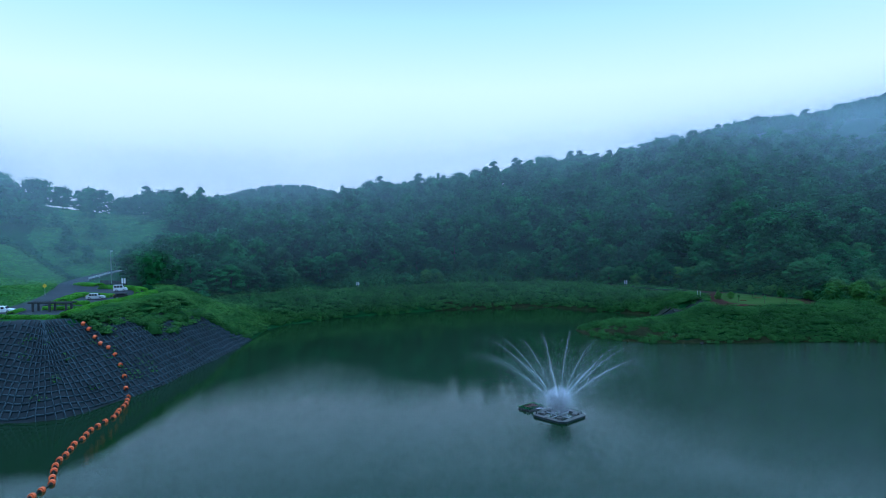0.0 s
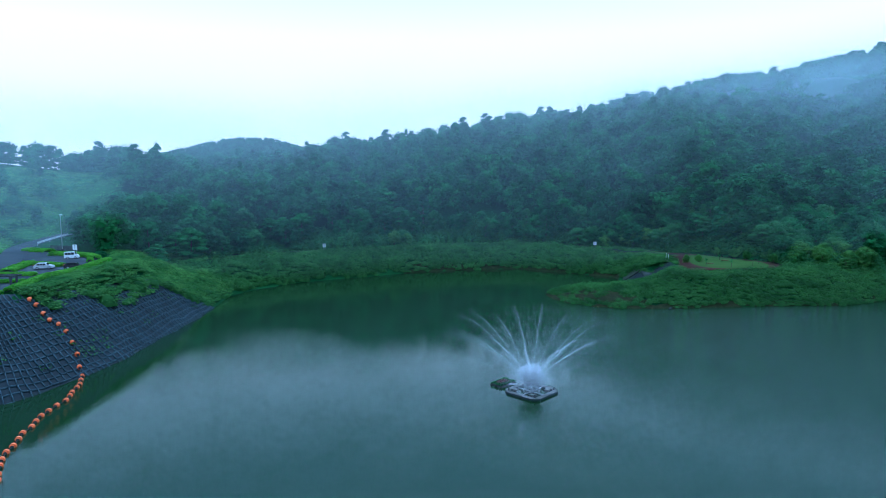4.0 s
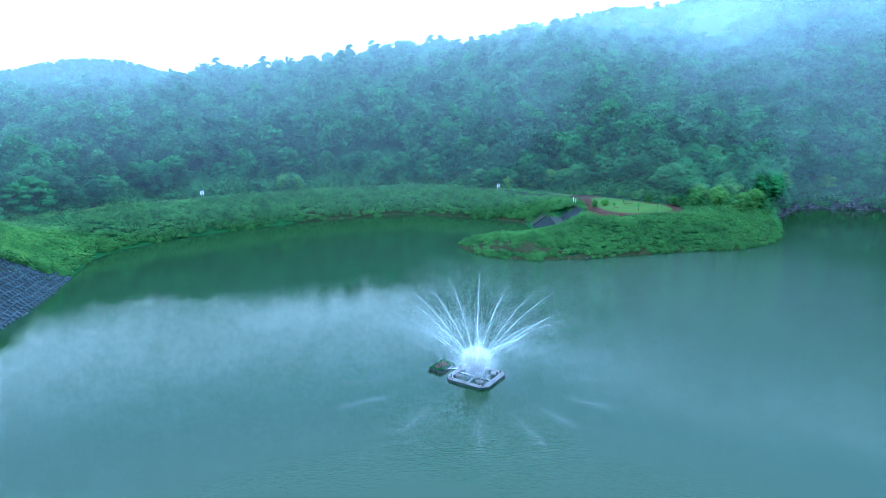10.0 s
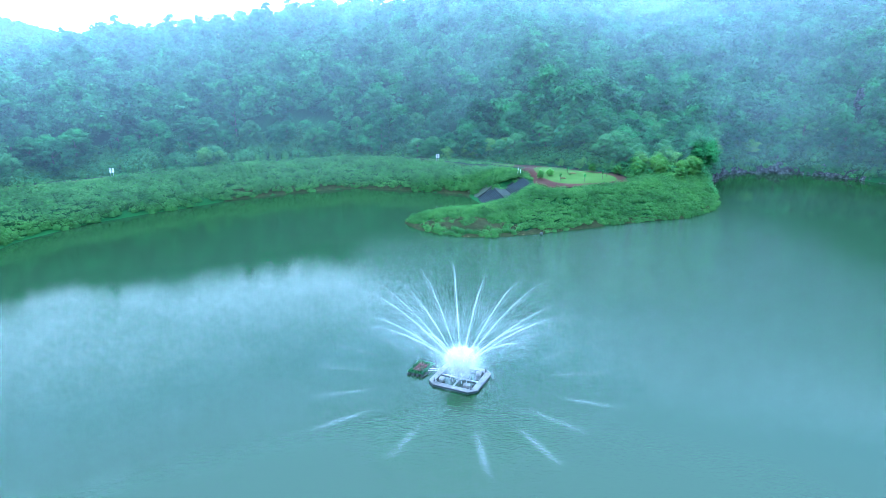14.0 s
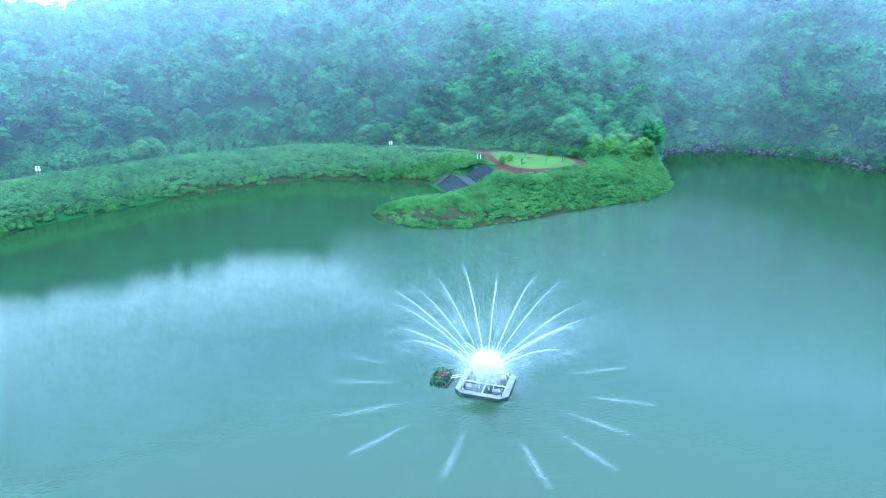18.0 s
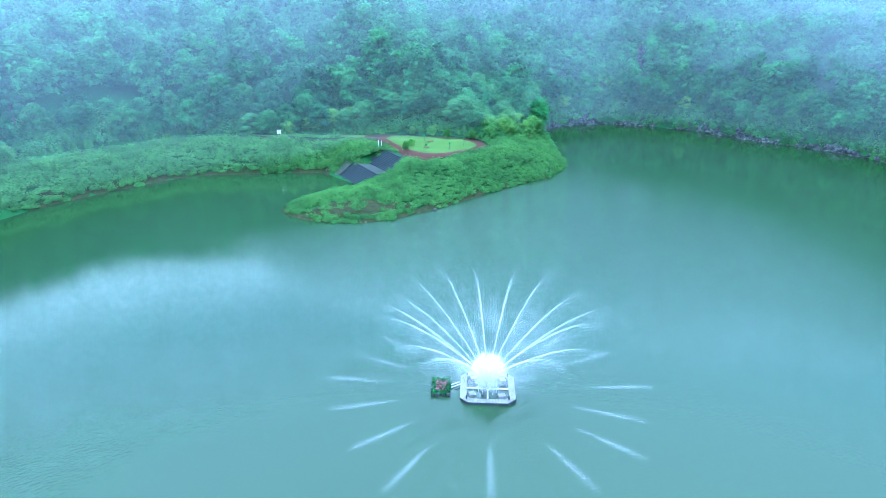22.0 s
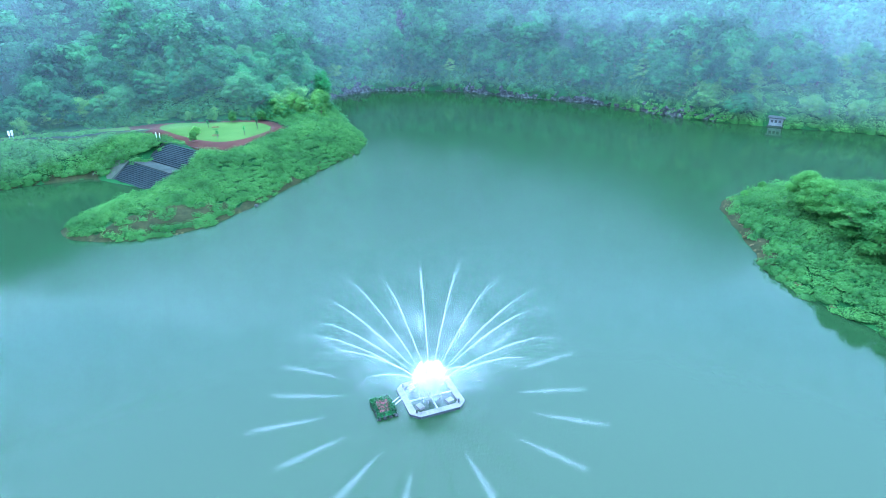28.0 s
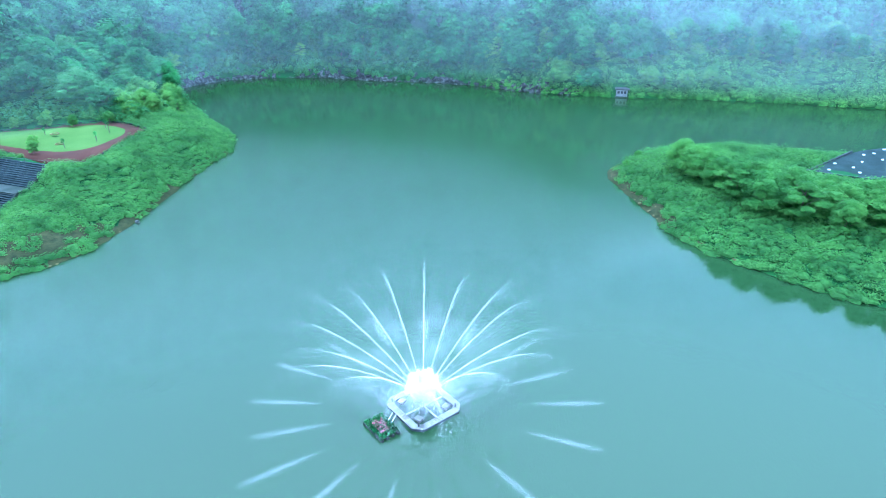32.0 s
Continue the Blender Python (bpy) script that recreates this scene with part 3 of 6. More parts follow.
# ---- trees ----
def crown_shape(seed, kind, leaves, size, core, lobed=1.0):
    """Vertices and quads of a crown: lobes of leaf sprays round a dense heart; about 11 m high, foot at 0."""
    g = np.random.default_rng(seed)
    lobes = []
    if kind == "conifer":
        for k in range(9):
            z = 2.0 + k * 1.25
            lobes.append(((0, 0, z), (2.6 * (1 - k / 10.0) + 0.25, 2.6 * (1 - k / 10.0) + 0.25, 1.0)))
    else:
        r = {"round": 4.3, "wide": 5.4, "tall": 3.4, "tier": 4.8}[kind]
        hgt = {"round": 10.5, "wide": 10.0, "tall": 13.0, "tier": 11.0}[kind]
        n = {"round": 19, "wide": 24, "tall": 18, "tier": 21}[kind]
        n = round(n * lobed)
        for k in range(n):
            u = (k + 0.5) / n
            z = 3.0 + (hgt - 3.4) * u
            reach = r * (1 - (abs(u - 0.38) / 0.75) ** 2) * (0.8 + 0.3 * g.random())
            a = k * 2.4 + g.uniform(-0.5, 0.5)
            off = reach * (g.uniform(0.45, 0.78) if u < 0.88 else 0.18)
            rad = r * (0.29 + 0.14 * g.random()) * lobed ** -0.35
            squash = 0.40 if kind == "tier" else 0.66
            lobes.append(((math.cos(a) * off, math.sin(a) * off, z), (rad, rad, rad * squash)))
    pairs = []
    tot = sum(b[0] * b[0] for _, b in lobes)
    for c, b in lobes:
        k = max(8, int(leaves * b[0] * b[0] / tot))
        d = g.normal(0, 1, (k, 3))
        d[:, 2] = np.abs(d[:, 2]) * 1.15 - 0.55
        d /= np.linalg.norm(d, axis=1, keepdims=True)
        p = np.asarray(c) + d * np.asarray(b) * g.uniform(0.64, 1.16, (k, 1))
        nrm = d * 0.75 + np.array([0, 0, 0.65])
        nrm[:, 2] -= 0.12 * (d[:, 2] < 0)
        pairs.append(leaf_quads(p, nrm / np.linalg.norm(nrm, axis=1, keepdims=True), np.full(k, size) * g.uniform(0.7, 1.3, k), 0.84))
        if core:
            pairs.append(ball_quads(c, np.asarray(b) * 0.66, core))
    return merge(pairs)


def trunk_shape(seed, hgt, spread):
    g = random.Random(seed)
    bm = bmesh.new()
    rod(bm, (0, 0, 0.2), (0.1, 0, hgt * 0.45), 0.30, 0.19, 7)
    rod(bm, (0.1, 0, hgt * 0.44), (0.2, 0.1, hgt * 0.82), 0.19, 0.06, 6)
    for k in range(5):
        a = k * 1.26 + g.uniform(-0.3, 0.3)
        z = hgt * (0.3 + 0.08 * k)
        rod(bm, (0.1, 0, z), (math.cos(a) * spread, math.sin(a) * spread, z + hgt * 0.2), 0.11, 0.03, 5)
    me = bpy.data.meshes.new("trunk")
    bm.to_mesh(me)
    bm.free()
    me.materials.append(BARK)
    return me


KINDS = ["round", "wide", "tall", "tier", "round", "wide"]
HEIGHTS = {"round": 10.5, "wide": 10.0, "tall": 13.0, "tier": 11.0, "conifer": 13.0}
SAY = {"round": "round-crowned broadleaf tree in full green leaf on the wooded slope",
       "wide": "wide spreading broadleaf tree with a lumpy green crown",
       "tall": "tall narrow broadleaf tree with a deep green crown",
       "tier": "broadleaf tree with layered horizontal leaf tiers",
       "conifer": "dark pointed conifer standing among the broadleaf trees"}
near_crowns, near_trunks = [], []
for n, kd in enumerate(KINDS):
    v, f = crown_shape(40 + n, kd, 3300, 0.48, 2)
    near_crowns.append(quads_mesh("crown", v, f, [LEAF, LEAF, LEAF_DARK, LEAF, LEAF_LIGHT, LEAF_DARK][n], True))
    near_trunks.append(trunk_shape(n, HEIGHTS[kd], 2.6))
bright_crowns, hazel_crowns, island_crowns = [], [], []
for n, kd in enumerate(("round", "wide", "tier")):
    v, f = crown_shape(140 + n, kd, 4600, 0.37, 2)
    bright_crowns.append(quads_mesh("crown", v, f, LUSH, True))
    hazel_crowns.append(quads_mesh("crown", v, f, LEAF_LIGHT, True))
    v, f = crown_shape(240 + n, kd, 8200, 0.27, 2)
    island_crowns.append(quads_mesh("crown", v, f, BUSHY, True))
v, f = crown_shape(60, "conifer", 1200, 0.5, 2)
conifer_crown = quads_mesh("crown", v, f, LEAF_DARK, True)
conifer_trunk = trunk_shape(9, 12, 0.8)
far_shapes = [crown_shape(80 + n, kd, 560, 0.78, 1, 0.6) for n, kd in enumerate(KINDS)]
far_conifer = crown_shape(95, "conifer", 200, 1.2, 1)


def tree(kd, n, x, y, size, turn, label="", group="trees on the wooded slope"):
    z = ground_z(x, y) - 1.9 * size
    at = Matrix.LocRotScale((x, y, z), Euler((0, 0, turn)), (size, size, size * (0.92 + 0.16 * ((n * 37) % 10) / 10)))
    ob = thing("tree", at, label or SAY[kd], "tree", group)
    hang("trunk", conifer_trunk if kd == "conifer" else near_trunks[n], ob)
    hang("crown", conifer_crown if kd == "conifer" else near_crowns[n], ob)
    return ob


# where the woods stand
cell = 7.2
xs, ys = np.arange(-330, 345, cell), np.arange(-235, 430, cell)
TX, TY = np.meshgrid(xs, ys, indexing="ij")
TX = (TX + rng.uniform(-2.6, 2.6, TX.shape)).ravel()
TY = (TY + rng.uniform(-2.6, 2.6, TY.shape)).ravel()
# the steep eastern cliff is wooded twice as densely
again = (TX > 105) & (TY > -140)
TX, TY = np.concatenate([TX, TX[again] + 3.6 + rng.uniform(-1.5, 1.5, again.sum())]), np.concatenate([TY, TY[again] + 3.6 + rng.uniform(-1.5, 1.5, again.sum())])
TD, TZ = shore_distance(TX, TY), land(TX, TY)
east = step(112, 130 + 1.3 * np.maximum(TY - 115, 0), TX) * step(-60, 10, TY)
se = step(130, 160, TX) * (1 - step(-60, 10, TY))
need = 28.5 - 24.5 * east - 17 * se
need = np.where((TX < -95) & (TY < 150), 20, need)
wood = (TD > need) & (TD < np.where((TX > 105) & (TY < 110), 140, np.where(TX > 20, 225, 185))) & (inside_distance(LAWN_OUT, TX, TY) < -4.0) & ((TY > -120) | (TX > 120))
NO_WOOD = [(-70, -40), (-76, 100), (-84, 108), (-100, 112), (-107, 92), (-114, 84), (-123, 85), (-134, 97), (-141, 108), (-140, 128), (-146, 140), (-149, 154), (-158, 176), (-176, 190), (-206, 190), (-216, 176), (-206, 150), (-192, 126), (-190, 113), (-208, 100), (-208, 80), (-215, 40), (-200, -40)]
wood &= (inside_distance(NO_WOOD, TX, TY) < 0) | ((TX < -150) & (TY > 118) & (rng.random(TX.shape) < 0.13))
wood &= ~((TX > 90) & (TX < 120) & (TY > 96) & (TY < 124))
wood &= inside_distance(ISLAND, TX, TY) < -5
wood &= ~((TD > 110) & (rng.random(TX.shape) < np.where(TD > 185, 0.4, 0.25)))
# behind the ridges the woods thin out: what the open lake never faces is left bare
LX, LY, LZ = -10.0, -55.0, 44.0
fr = np.linspace(0.3, 0.97, 40)[None]
PX, PY = LX + (TX[:, None] - LX) * fr, LY + (TY[:, None] - LY) * fr
DX = np.hypot(TX - LX, TY - LY)
rim = ((land(PX, PY) + 5.0 * (shore_distance(PX, PY) > 25) - LZ) / (DX[:, None] * fr)).max(1)
wood &= ((TZ + 13 - LZ) / DX > rim - 0.01) | (TX > 90) | (rng.random(TX.shape) < 0.15)
need = need[wood]
TX, TY, TD, TZ = TX[wood], TY[wood], TD[wood], TZ[wood]
seen = np.argsort(TD - need + 5.0 * east[wood] - 6.0 * ((TX < -70) & (TY < 150)))
first = set(seen[:245].tolist())
turns, sizes = rng.uniform(0, 6.28, len(TX)), rng.uniform(0.82, 1.36, len(TX))
sizes = sizes * np.where(inside_distance(NO_WOOD, TX, TY) > 0, 0.62, 1.0)
pick = rng.integers(0, 6, len(TX))
cone = rng.random(len(TX)) < np.where(TX < -60, 0.05, 0.035)
rest = {"broad": [], "dark": [], "cone": []}
for k in range(len(TX)):
    if k in first:
        tree("conifer" if cone[k] else KINDS[pick[k]], int(pick[k]), TX[k], TY[k], sizes[k] * 0.95, turns[k])
        continue
    v, f = far_conifer if cone[k] else far_shapes[pick[k]]
    c, s_ = math.cos(turns[k]), math.sin(turns[k])
    w = v @ np.array([[c, s_, 0], [-s_, c, 0], [0, 0, 1]]) * sizes[k] * 1.08
    rest["cone" if cone[k] else ("dark" if pick[k] in (2, 5) else "broad")].append((w + [TX[k], TY[k], TZ[k] - 1.2], f))
# the conifer hill behind
tiny_conifer = crown_shape(96, "conifer", 44, 1.5, 1)
hx, hy = rng.uniform(-440, -90, 3000), rng.uniform(430, 640, 3000)
hz = land(hx, hy)
for k in range(3000):
    rest["cone"].append((tiny_conifer[0] * (np.array([0.9, 0.9, 0.42]) * rng.uniform(0.8, 1.15)) + [hx[k], hy[k], hz[k] - 0.5], tiny_conifer[1]))
for key, mat, say in (("broad", LEAF, "dense mixed broadleaf woods covering the upper slopes"), ("dark", LEAF_DARK, "darker broadleaf trees scattered through the woods"),
                      ("cone", LEAF_DARK, "dark conifers on the ridges")):
    v, f = merge(rest[key])
    tagged(new("far_woods", quads_mesh("far_woods", v, f, mat, True)), say, "woods", kind="stuff")


# ---- shrubs on the banks ----
def shrub_cover(name, label, x0, x1, y0, y1, gap, size, leaves, keep, mat, tall=0.8, over=0.5, swell=0.0, heart=1.0):
    """Low rounded shrubs set close together, each a dome of leaf sprays round a leafy heart coloured darker as inner
    shade.
    """
    xs, ys = np.arange(x0, x1, gap), np.arange(y0, y1, gap)
    x, y = np.meshgrid(xs, ys, indexing="ij")
    x = (x + rng.uniform(-0.45, 0.45, x.shape) * gap).ravel()
    y = (y + rng.uniform(-0.45, 0.45, y.shape) * gap).ravel()
    d = shore_distance(x, y)
    m = (d > -over) & keep(x, y, d)
    x, y, d = x[m], y[m], d[m]
    r = gap * rng.uniform(0.7, 1.25, len(x))
    hgt = r * tall * rng.uniform(0.7, 1.5, len(x)) * (1 + swell * np.clip(ripple(x, y, 4.3), -0.6, 1.4))
    z = np.maximum(np.maximum(land(x, y), meshed_z(x, y)), 0.05) + 0.1
    k = np.repeat(np.arange(len(x)), leaves)
    w = rng.normal(0, 1, (len(k), 3))
    w[:, 2] = np.abs(w[:, 2]) * 1.1 - 0.15
    w /= np.linalg.norm(w, axis=1, keepdims=True)
    q = rng.uniform(0.85, 1.15, len(k))
    p = np.stack([x[k] + w[:, 0] * r[k] * q, y[k] + w[:, 1] * r[k] * q, z[k] + (w[:, 2] * hgt[k] + 0.25 * hgt[k]) * q], 1)
    n = w * 0.75 + [0, 0, 0.75]
    n /= np.linalg.norm(n, axis=1, keepdims=True)
    v, f = leaf_quads(p, n, rng.uniform(0.7, 1.3, len(k)) * size, 0.87)
    # the leafy heart: two rings and a cap, its darker colour imitating shade between leaves
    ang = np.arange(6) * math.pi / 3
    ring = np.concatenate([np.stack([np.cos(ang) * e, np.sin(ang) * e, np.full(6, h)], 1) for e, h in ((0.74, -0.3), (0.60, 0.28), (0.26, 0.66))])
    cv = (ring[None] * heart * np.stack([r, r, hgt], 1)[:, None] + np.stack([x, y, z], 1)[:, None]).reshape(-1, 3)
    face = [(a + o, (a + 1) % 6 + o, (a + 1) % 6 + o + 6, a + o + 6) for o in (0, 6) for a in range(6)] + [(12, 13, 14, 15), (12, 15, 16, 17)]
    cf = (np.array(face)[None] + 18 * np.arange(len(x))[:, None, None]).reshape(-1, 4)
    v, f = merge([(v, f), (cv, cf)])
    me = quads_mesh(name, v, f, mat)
    me.materials.append(SHADED_LEAF)
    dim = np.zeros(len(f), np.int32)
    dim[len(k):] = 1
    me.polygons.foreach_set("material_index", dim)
    return tagged(new(name, me), label, "shrubs", kind="stuff")


SOIL_ZONE = [(20, 84), (24.7, 78), (30, 74), (36, 70.8), (45, 70.4), (45, 73), (39.5, 76.5), (34, 80), (28, 83.5)]
COVER_SHEET = [(88, -68.5), (106, -85), (112, -95), (108, -112), (88, -112), (82.5, -86)]


def spit_ok(x, y, d):
    return (inside_distance(LAWN_OUT, x, y) < -0.3) & (inside_distance(VERGE, x, y) < 0.2) & (inside_distance(STAIR_ZONE, x, y) < np.where(y > 108.5, 0.7, -1.4)) & (d < 26) & (d > np.where((y < 71.5) | (x < 22) | (y > 118), 0.5 + 0.8 * np.sin(x * 0.31 + 0.6 * np.sin(x)), -1)) & ~((inside_distance(SOIL_ZONE, x, y) > 0) & (rng.random(len(x)) < 0.42 + 0.48 * (ripple(x, y, 1.7) > 0.0)))


BUSH_ZONE = [(-91, 10.5), (-88.5, 12.5), (-85.3, 15.0), (-86.8, 20.5), (-86.6, 26), (-84.3, 28.5), (-82.4, 32.5), (-83.4, 43), (-84.6, 54.8), (-82.6, 61), (-78.0, 67.5), (-80, 88), (-88, 100),
             (-98, 112), (-112, 104), (-124, 90), (-114, 79), (-104, 64.5), (-98.3, 57.5), (-96.4, 48), (-94.8, 40), (-97.6, 31), (-94.3, 21)]
shrub_cover("bank_shrubs", "dense knee-high green leafy shrubs on the spit below the lawn", 16, 150, 64, 126, 1.25, 0.25, 84, lambda x, y, d: spit_ok(x, y, d) & (y < 128 - 0.2 * (x - 60)), SHRUB, 0.5, 0.5, 0.4)
shrub_cover("bank_shrubs", "dense green leafy shrubs on the sloping north bank", -100, 62, 84, 175, 1.5, 0.34, 60, lambda x, y, d: (d < 19.5) & spit_ok(x, y, d) & ~((x > 16) & (y < 118)) & ~((x < -80) & (y < 66)) & (inside_distance(BUSH_ZONE, x, y) < 0.5), SHRUB, 0.6, 0.5, 0.5)
shrub_cover("bank_shrubs", "lush green shrubs and vines covering the island", 22, 122, -130, -24, 1.4, 0.26, 90, lambda x, y, d: (inside_distance(ISLAND, x, y) > np.where(x > 64, 1.6 + 1.2 * np.sin(x * 0.9), -0.3)) & (inside_distance(COVER_SHEET, x, y) < -0.6), SHRUB, 0.55, 0.4, 0.6)
shrub_cover("bank_shrubs", "light green shrubs along the water below the far woods", 168, 235, -190, 20, 1.7, 0.42, 54, lambda x, y, d: (d < 22) & (x > 166) & (np.hypot(x - 190, y + 39) > 3.2), LUSH, 0.8, 0.4, 0.6)
shrub_cover("bank_shrubs", "tangled bright green shrubs above the concrete slope", -126, -76, 8, 114, 1.4, 0.24, 74, lambda x, y, d: (inside_distance(BUSH_ZONE, x, y) > np.where(x < -90, 1.9, 0.1)) & ((d < 12.4) | (y > 66)), LUSH, 0.5, 0.3, 0.4)
shrub_cover("low_weeds", "low creeping weeds below the clipped hedge", -104, -84, 8, 68, 1.0, 0.24, 60, lambda x, y, d: (inside_distance(BUSH_ZONE, x, y) > 0.4) & (d >= 12.4) & (y < 67), LUSH, 0.42, 0.0, 0.4)
shrub_cover("tall_bushes", "mounded lush bushes hanging over the concrete slope", -92, -78, 26, 64, 2.3, 0.26, 240, lambda x, y, d: (inside_distance(BUSH_ZONE, x, y) > 0.6) & (d < 11) & (rng.random(len(x)) < 0.7), LUSH, 0.6, 0.0, 0.3)
shrub_cover("slope_weeds", "thin weeds growing between the concrete beams", -110, -76, -8, 64, 1.2, 0.34, 12, lambda x, y, d: (inside_distance(BUSH_ZONE, x, y) < 0.3) & (d < 13) & (d > 2.5) & (rng.random(len(x)) < 0.035 + 0.10 * (ripple(x, y, 5.0) > 0.8)), SHRUB, 0.6, 0.0, 0.0, 0.25)
shrub_cover("long_grass", "tufts of long grass on the knoll and the hillside clearing", -216, -112, -2, 205, 1.5, 0.42, 16, lambda x, y, d: (inside_distance(KNOLL, x, y) > 0.6) | (inside_distance(CLEARING, x, y) > 0.5), LUSH, 0.30, 0.0, 0.5, 0.25)
shrub_cover("hill_scrub", "dark scrub rows along the terraces of the hillside clearing", -200, -145, 100, 200, 1.9, 0.45, 44, lambda x, y, d: (inside_distance(CLEARING, x, y) > 0.5) & (np.abs(((d - 88) % 13) - 2) < 1.1) & (ripple(x, y, 9.0) > -0.5), LEAF, 0.7, 0.0, 0.4)
shrub_cover("hill_scrub", "dark hedge-like scrub along the top of the knoll", -192, -156, 98, 116, 1.4, 0.4, 50, lambda x, y, d: np.abs(y - 104 - 0.3 * (-161 - x)) < 1.3, LEAF_DARK, 0.8, 0.0, 0.3)
shrub_cover("bank_shrubs", "dark ivy and scrub above the far rocks", 125, 240, 10, 150, 1.6, 0.5, 58, lambda x, y, d: (d > 1.2 + 0.9 * np.sin(x * 0.6 + y * 0.5)) & (d < 15) & (x > 122), LEAF_LIGHT, 1.1, 0.0, 0.5)
shrub_cover("bank_shrubs", "rough green undergrowth at the foot of the woods", -110, 150, 100, 205, 1.6, 0.46, 50, lambda x, y, d: (((d > 27) & (d < 38)) | (inside_distance(LAWN_OUT, x, y) > -22)) & (inside_distance(LAWN_OUT, x, y) < -2.0) & ((y > 106) | ((x > 96) & (y > 92))) & ((x > 67) | (d > 27)), LEAF_LIGHT, 1.2, 0.0, 0.6)
shrub_cover("bank_shrubs", "dense green scrub between the lawn and the woods", 68, 112, 100, 146, 1.3, 0.34, 64, lambda x, y, d: (inside_distance(LAWN_OUT, x, y) < -1.2) & (inside_distance(LAWN_OUT, x, y) > -15) & (inside_distance(VERGE, x, y) < -0.5) & (x + y > 199), SHRUB, 0.55, 0.3, 0.4)

# bushes and small trees on the island
for x, y, s_, kd in ((87, -42, 0.80, 0), (81, -44.5, 0.82, 1), (75, -47, 0.74, 0), (69, -49, 0.80, 2), (64, -52.5, 0.84, 1), (59.5, -57.5, 0.78, 2), (72, -53, 0.78, 1), (66, -58, 0.82, 0), (60, -64, 0.80, 1),
                     (54.5, -63, 0.66, 0), (54, -70, 0.80, 2), (62, -71, 0.86, 1), (50, -73, 0.70, 0), (66, -79, 0.85, 0), (49, -84, 0.8, 1), (57, -84, 0.85, 2), (70, -66, 0.62, 1), (104, -35, 0.26, 0), (97, -31.5, 0.2, 2)):
    z = ground_z(x, y)
    ob = thing("tree", Matrix.LocRotScale((x, y, z - 1.6 * s_), Euler((0, 0, x)), (s_ * 1.15, s_ * 1.15, s_ * 1.02)), "bushy bright green small tree on the overgrown island", "tree", "trees on the island")
    hang("trunk", near_trunks[kd], ob)
    hang("crown", island_crowns[kd], ob)
# trees standing close behind the lawn
for x, y, s_, kd in ((100, 101, 0.62, 1), (101, 109, 0.8, 0), (96, 116, 0.85, 2), (92, 123, 0.9, 1), (88, 129, 0.85, 0), (83, 135, 0.9, 2), (76, 140, 0.95, 1), (68, 143, 0.8, 0), (104, 118, 1.0, 2), (99, 126, 1.05, 1), (94, 133, 1.1, 0), (87, 139, 1.0, 1), (107, 99, 0.6, 0), (112, 95, 0.5, 2)):
    ob = thing("tree", Matrix.LocRotScale((x, y, ground_z(x, y) - 2.4 * s_), Euler((0, 0, x * 2.3)), (s_, s_, s_)), "light green broadleaf tree close behind the lawn", "tree", "trees on the wooded slope")
    hang("trunk", near_trunks[kd], ob)
    hang("crown", bright_crowns[kd] if y < 103 else near_crowns[4] if kd == 0 else hazel_crowns[kd], ob)
# bright trees along the water below the far woods
g = random.Random(77)
for k in range(46):
    y = -150 + 165 * (k + g.random()) / 46
    x = 188 + (10 if y > 0 else 0) + g.uniform(5, 20)
    s_ = g.uniform(0.55, 0.95)
    if math.hypot(x - 190, y + 39) < 9:
        continue
    ob = thing("tree", Matrix.LocRotScale((x, y, ground_z(x, y) - 2.6 * s_), Euler((0, 0, x * 3)), (s_, s_, s_ * 0.95)), "light green tree hung with vines above the far water's edge", "tree", "trees on the far shore")
    hang("trunk", near_trunks[k % 3], ob)
    hang("crown", bright_crowns[k % 3], ob)
# trees leaning out over the rocks of the far cliff
cliff = np.array(SPIT_SHORE[-1:] + EAST_SHORE[:15], float)
run_ = np.concatenate([[0], np.cumsum(np.hypot(*np.diff(cliff, axis=0).T))])
for k, t in enumerate(np.arange(2, run_[-1], 5.6)):
    q = np.array([np.interp(t, run_, cliff[:, 0]), np.interp(t, run_, cliff[:, 1])])
    w = q - np.array([110, 45])
    x, y = q + w / np.linalg.norm(w) * (g.uniform(3.5, 6.0) if k % 2 else g.uniform(8.0, 13.0))
    s_ = g.uniform(0.6, 1.0)
    ob = thing("tree", Matrix.LocRotScale((x, y, ground_z(x, y) - 2.8 * s_), Euler((0, 0, k * 2.1)), (s_ * 1.15, s_ * 1.15, s_)), "broadleaf tree hanging over the rocks of the far shore", "tree", "trees on the far shore")
    hang("trunk", near_trunks[k % 3], ob)
    hang("crown", (hazel_crowns[k % 3], near_crowns[0], bright_crowns[k % 3], near_crowns[3], near_crowns[1])[k % 5], ob)
# leaning trees at the root of the spit, hung with vines
for x, y, s_, kd in ((104, 108, 0.9, 4), (110, 104, 0.8, 4), (116, 100, 0.72, 0), (108, 113, 1.05, 0), (116, 109, 1.0, 4), (123, 104, 0.85, 4), (128, 112, 1.05, 0), (121, 116, 1.1, 4),
                         (134, 119, 1.1, 4), (100, 116, 1.0, 1), (112, 121, 1.15, 0), (140, 124, 1.0, 0), (129, 122, 1.2, 4), (98, 112, 0.75, 3)):
    ob = thing("tree", Matrix.LocRotScale((x, y, ground_z(x, y) - 2.2 * s_), Euler((0, 0, x * 1.7)), (s_, s_, s_ * 0.95)), "bright green vine-hung tree leaning over the lake", "tree", "trees on the wooded slope")
    hang("trunk", near_trunks[kd % 3], ob)
    hang("crown", bright_crowns[kd % 3] if y < 110 else hazel_crowns[kd % 3], ob)
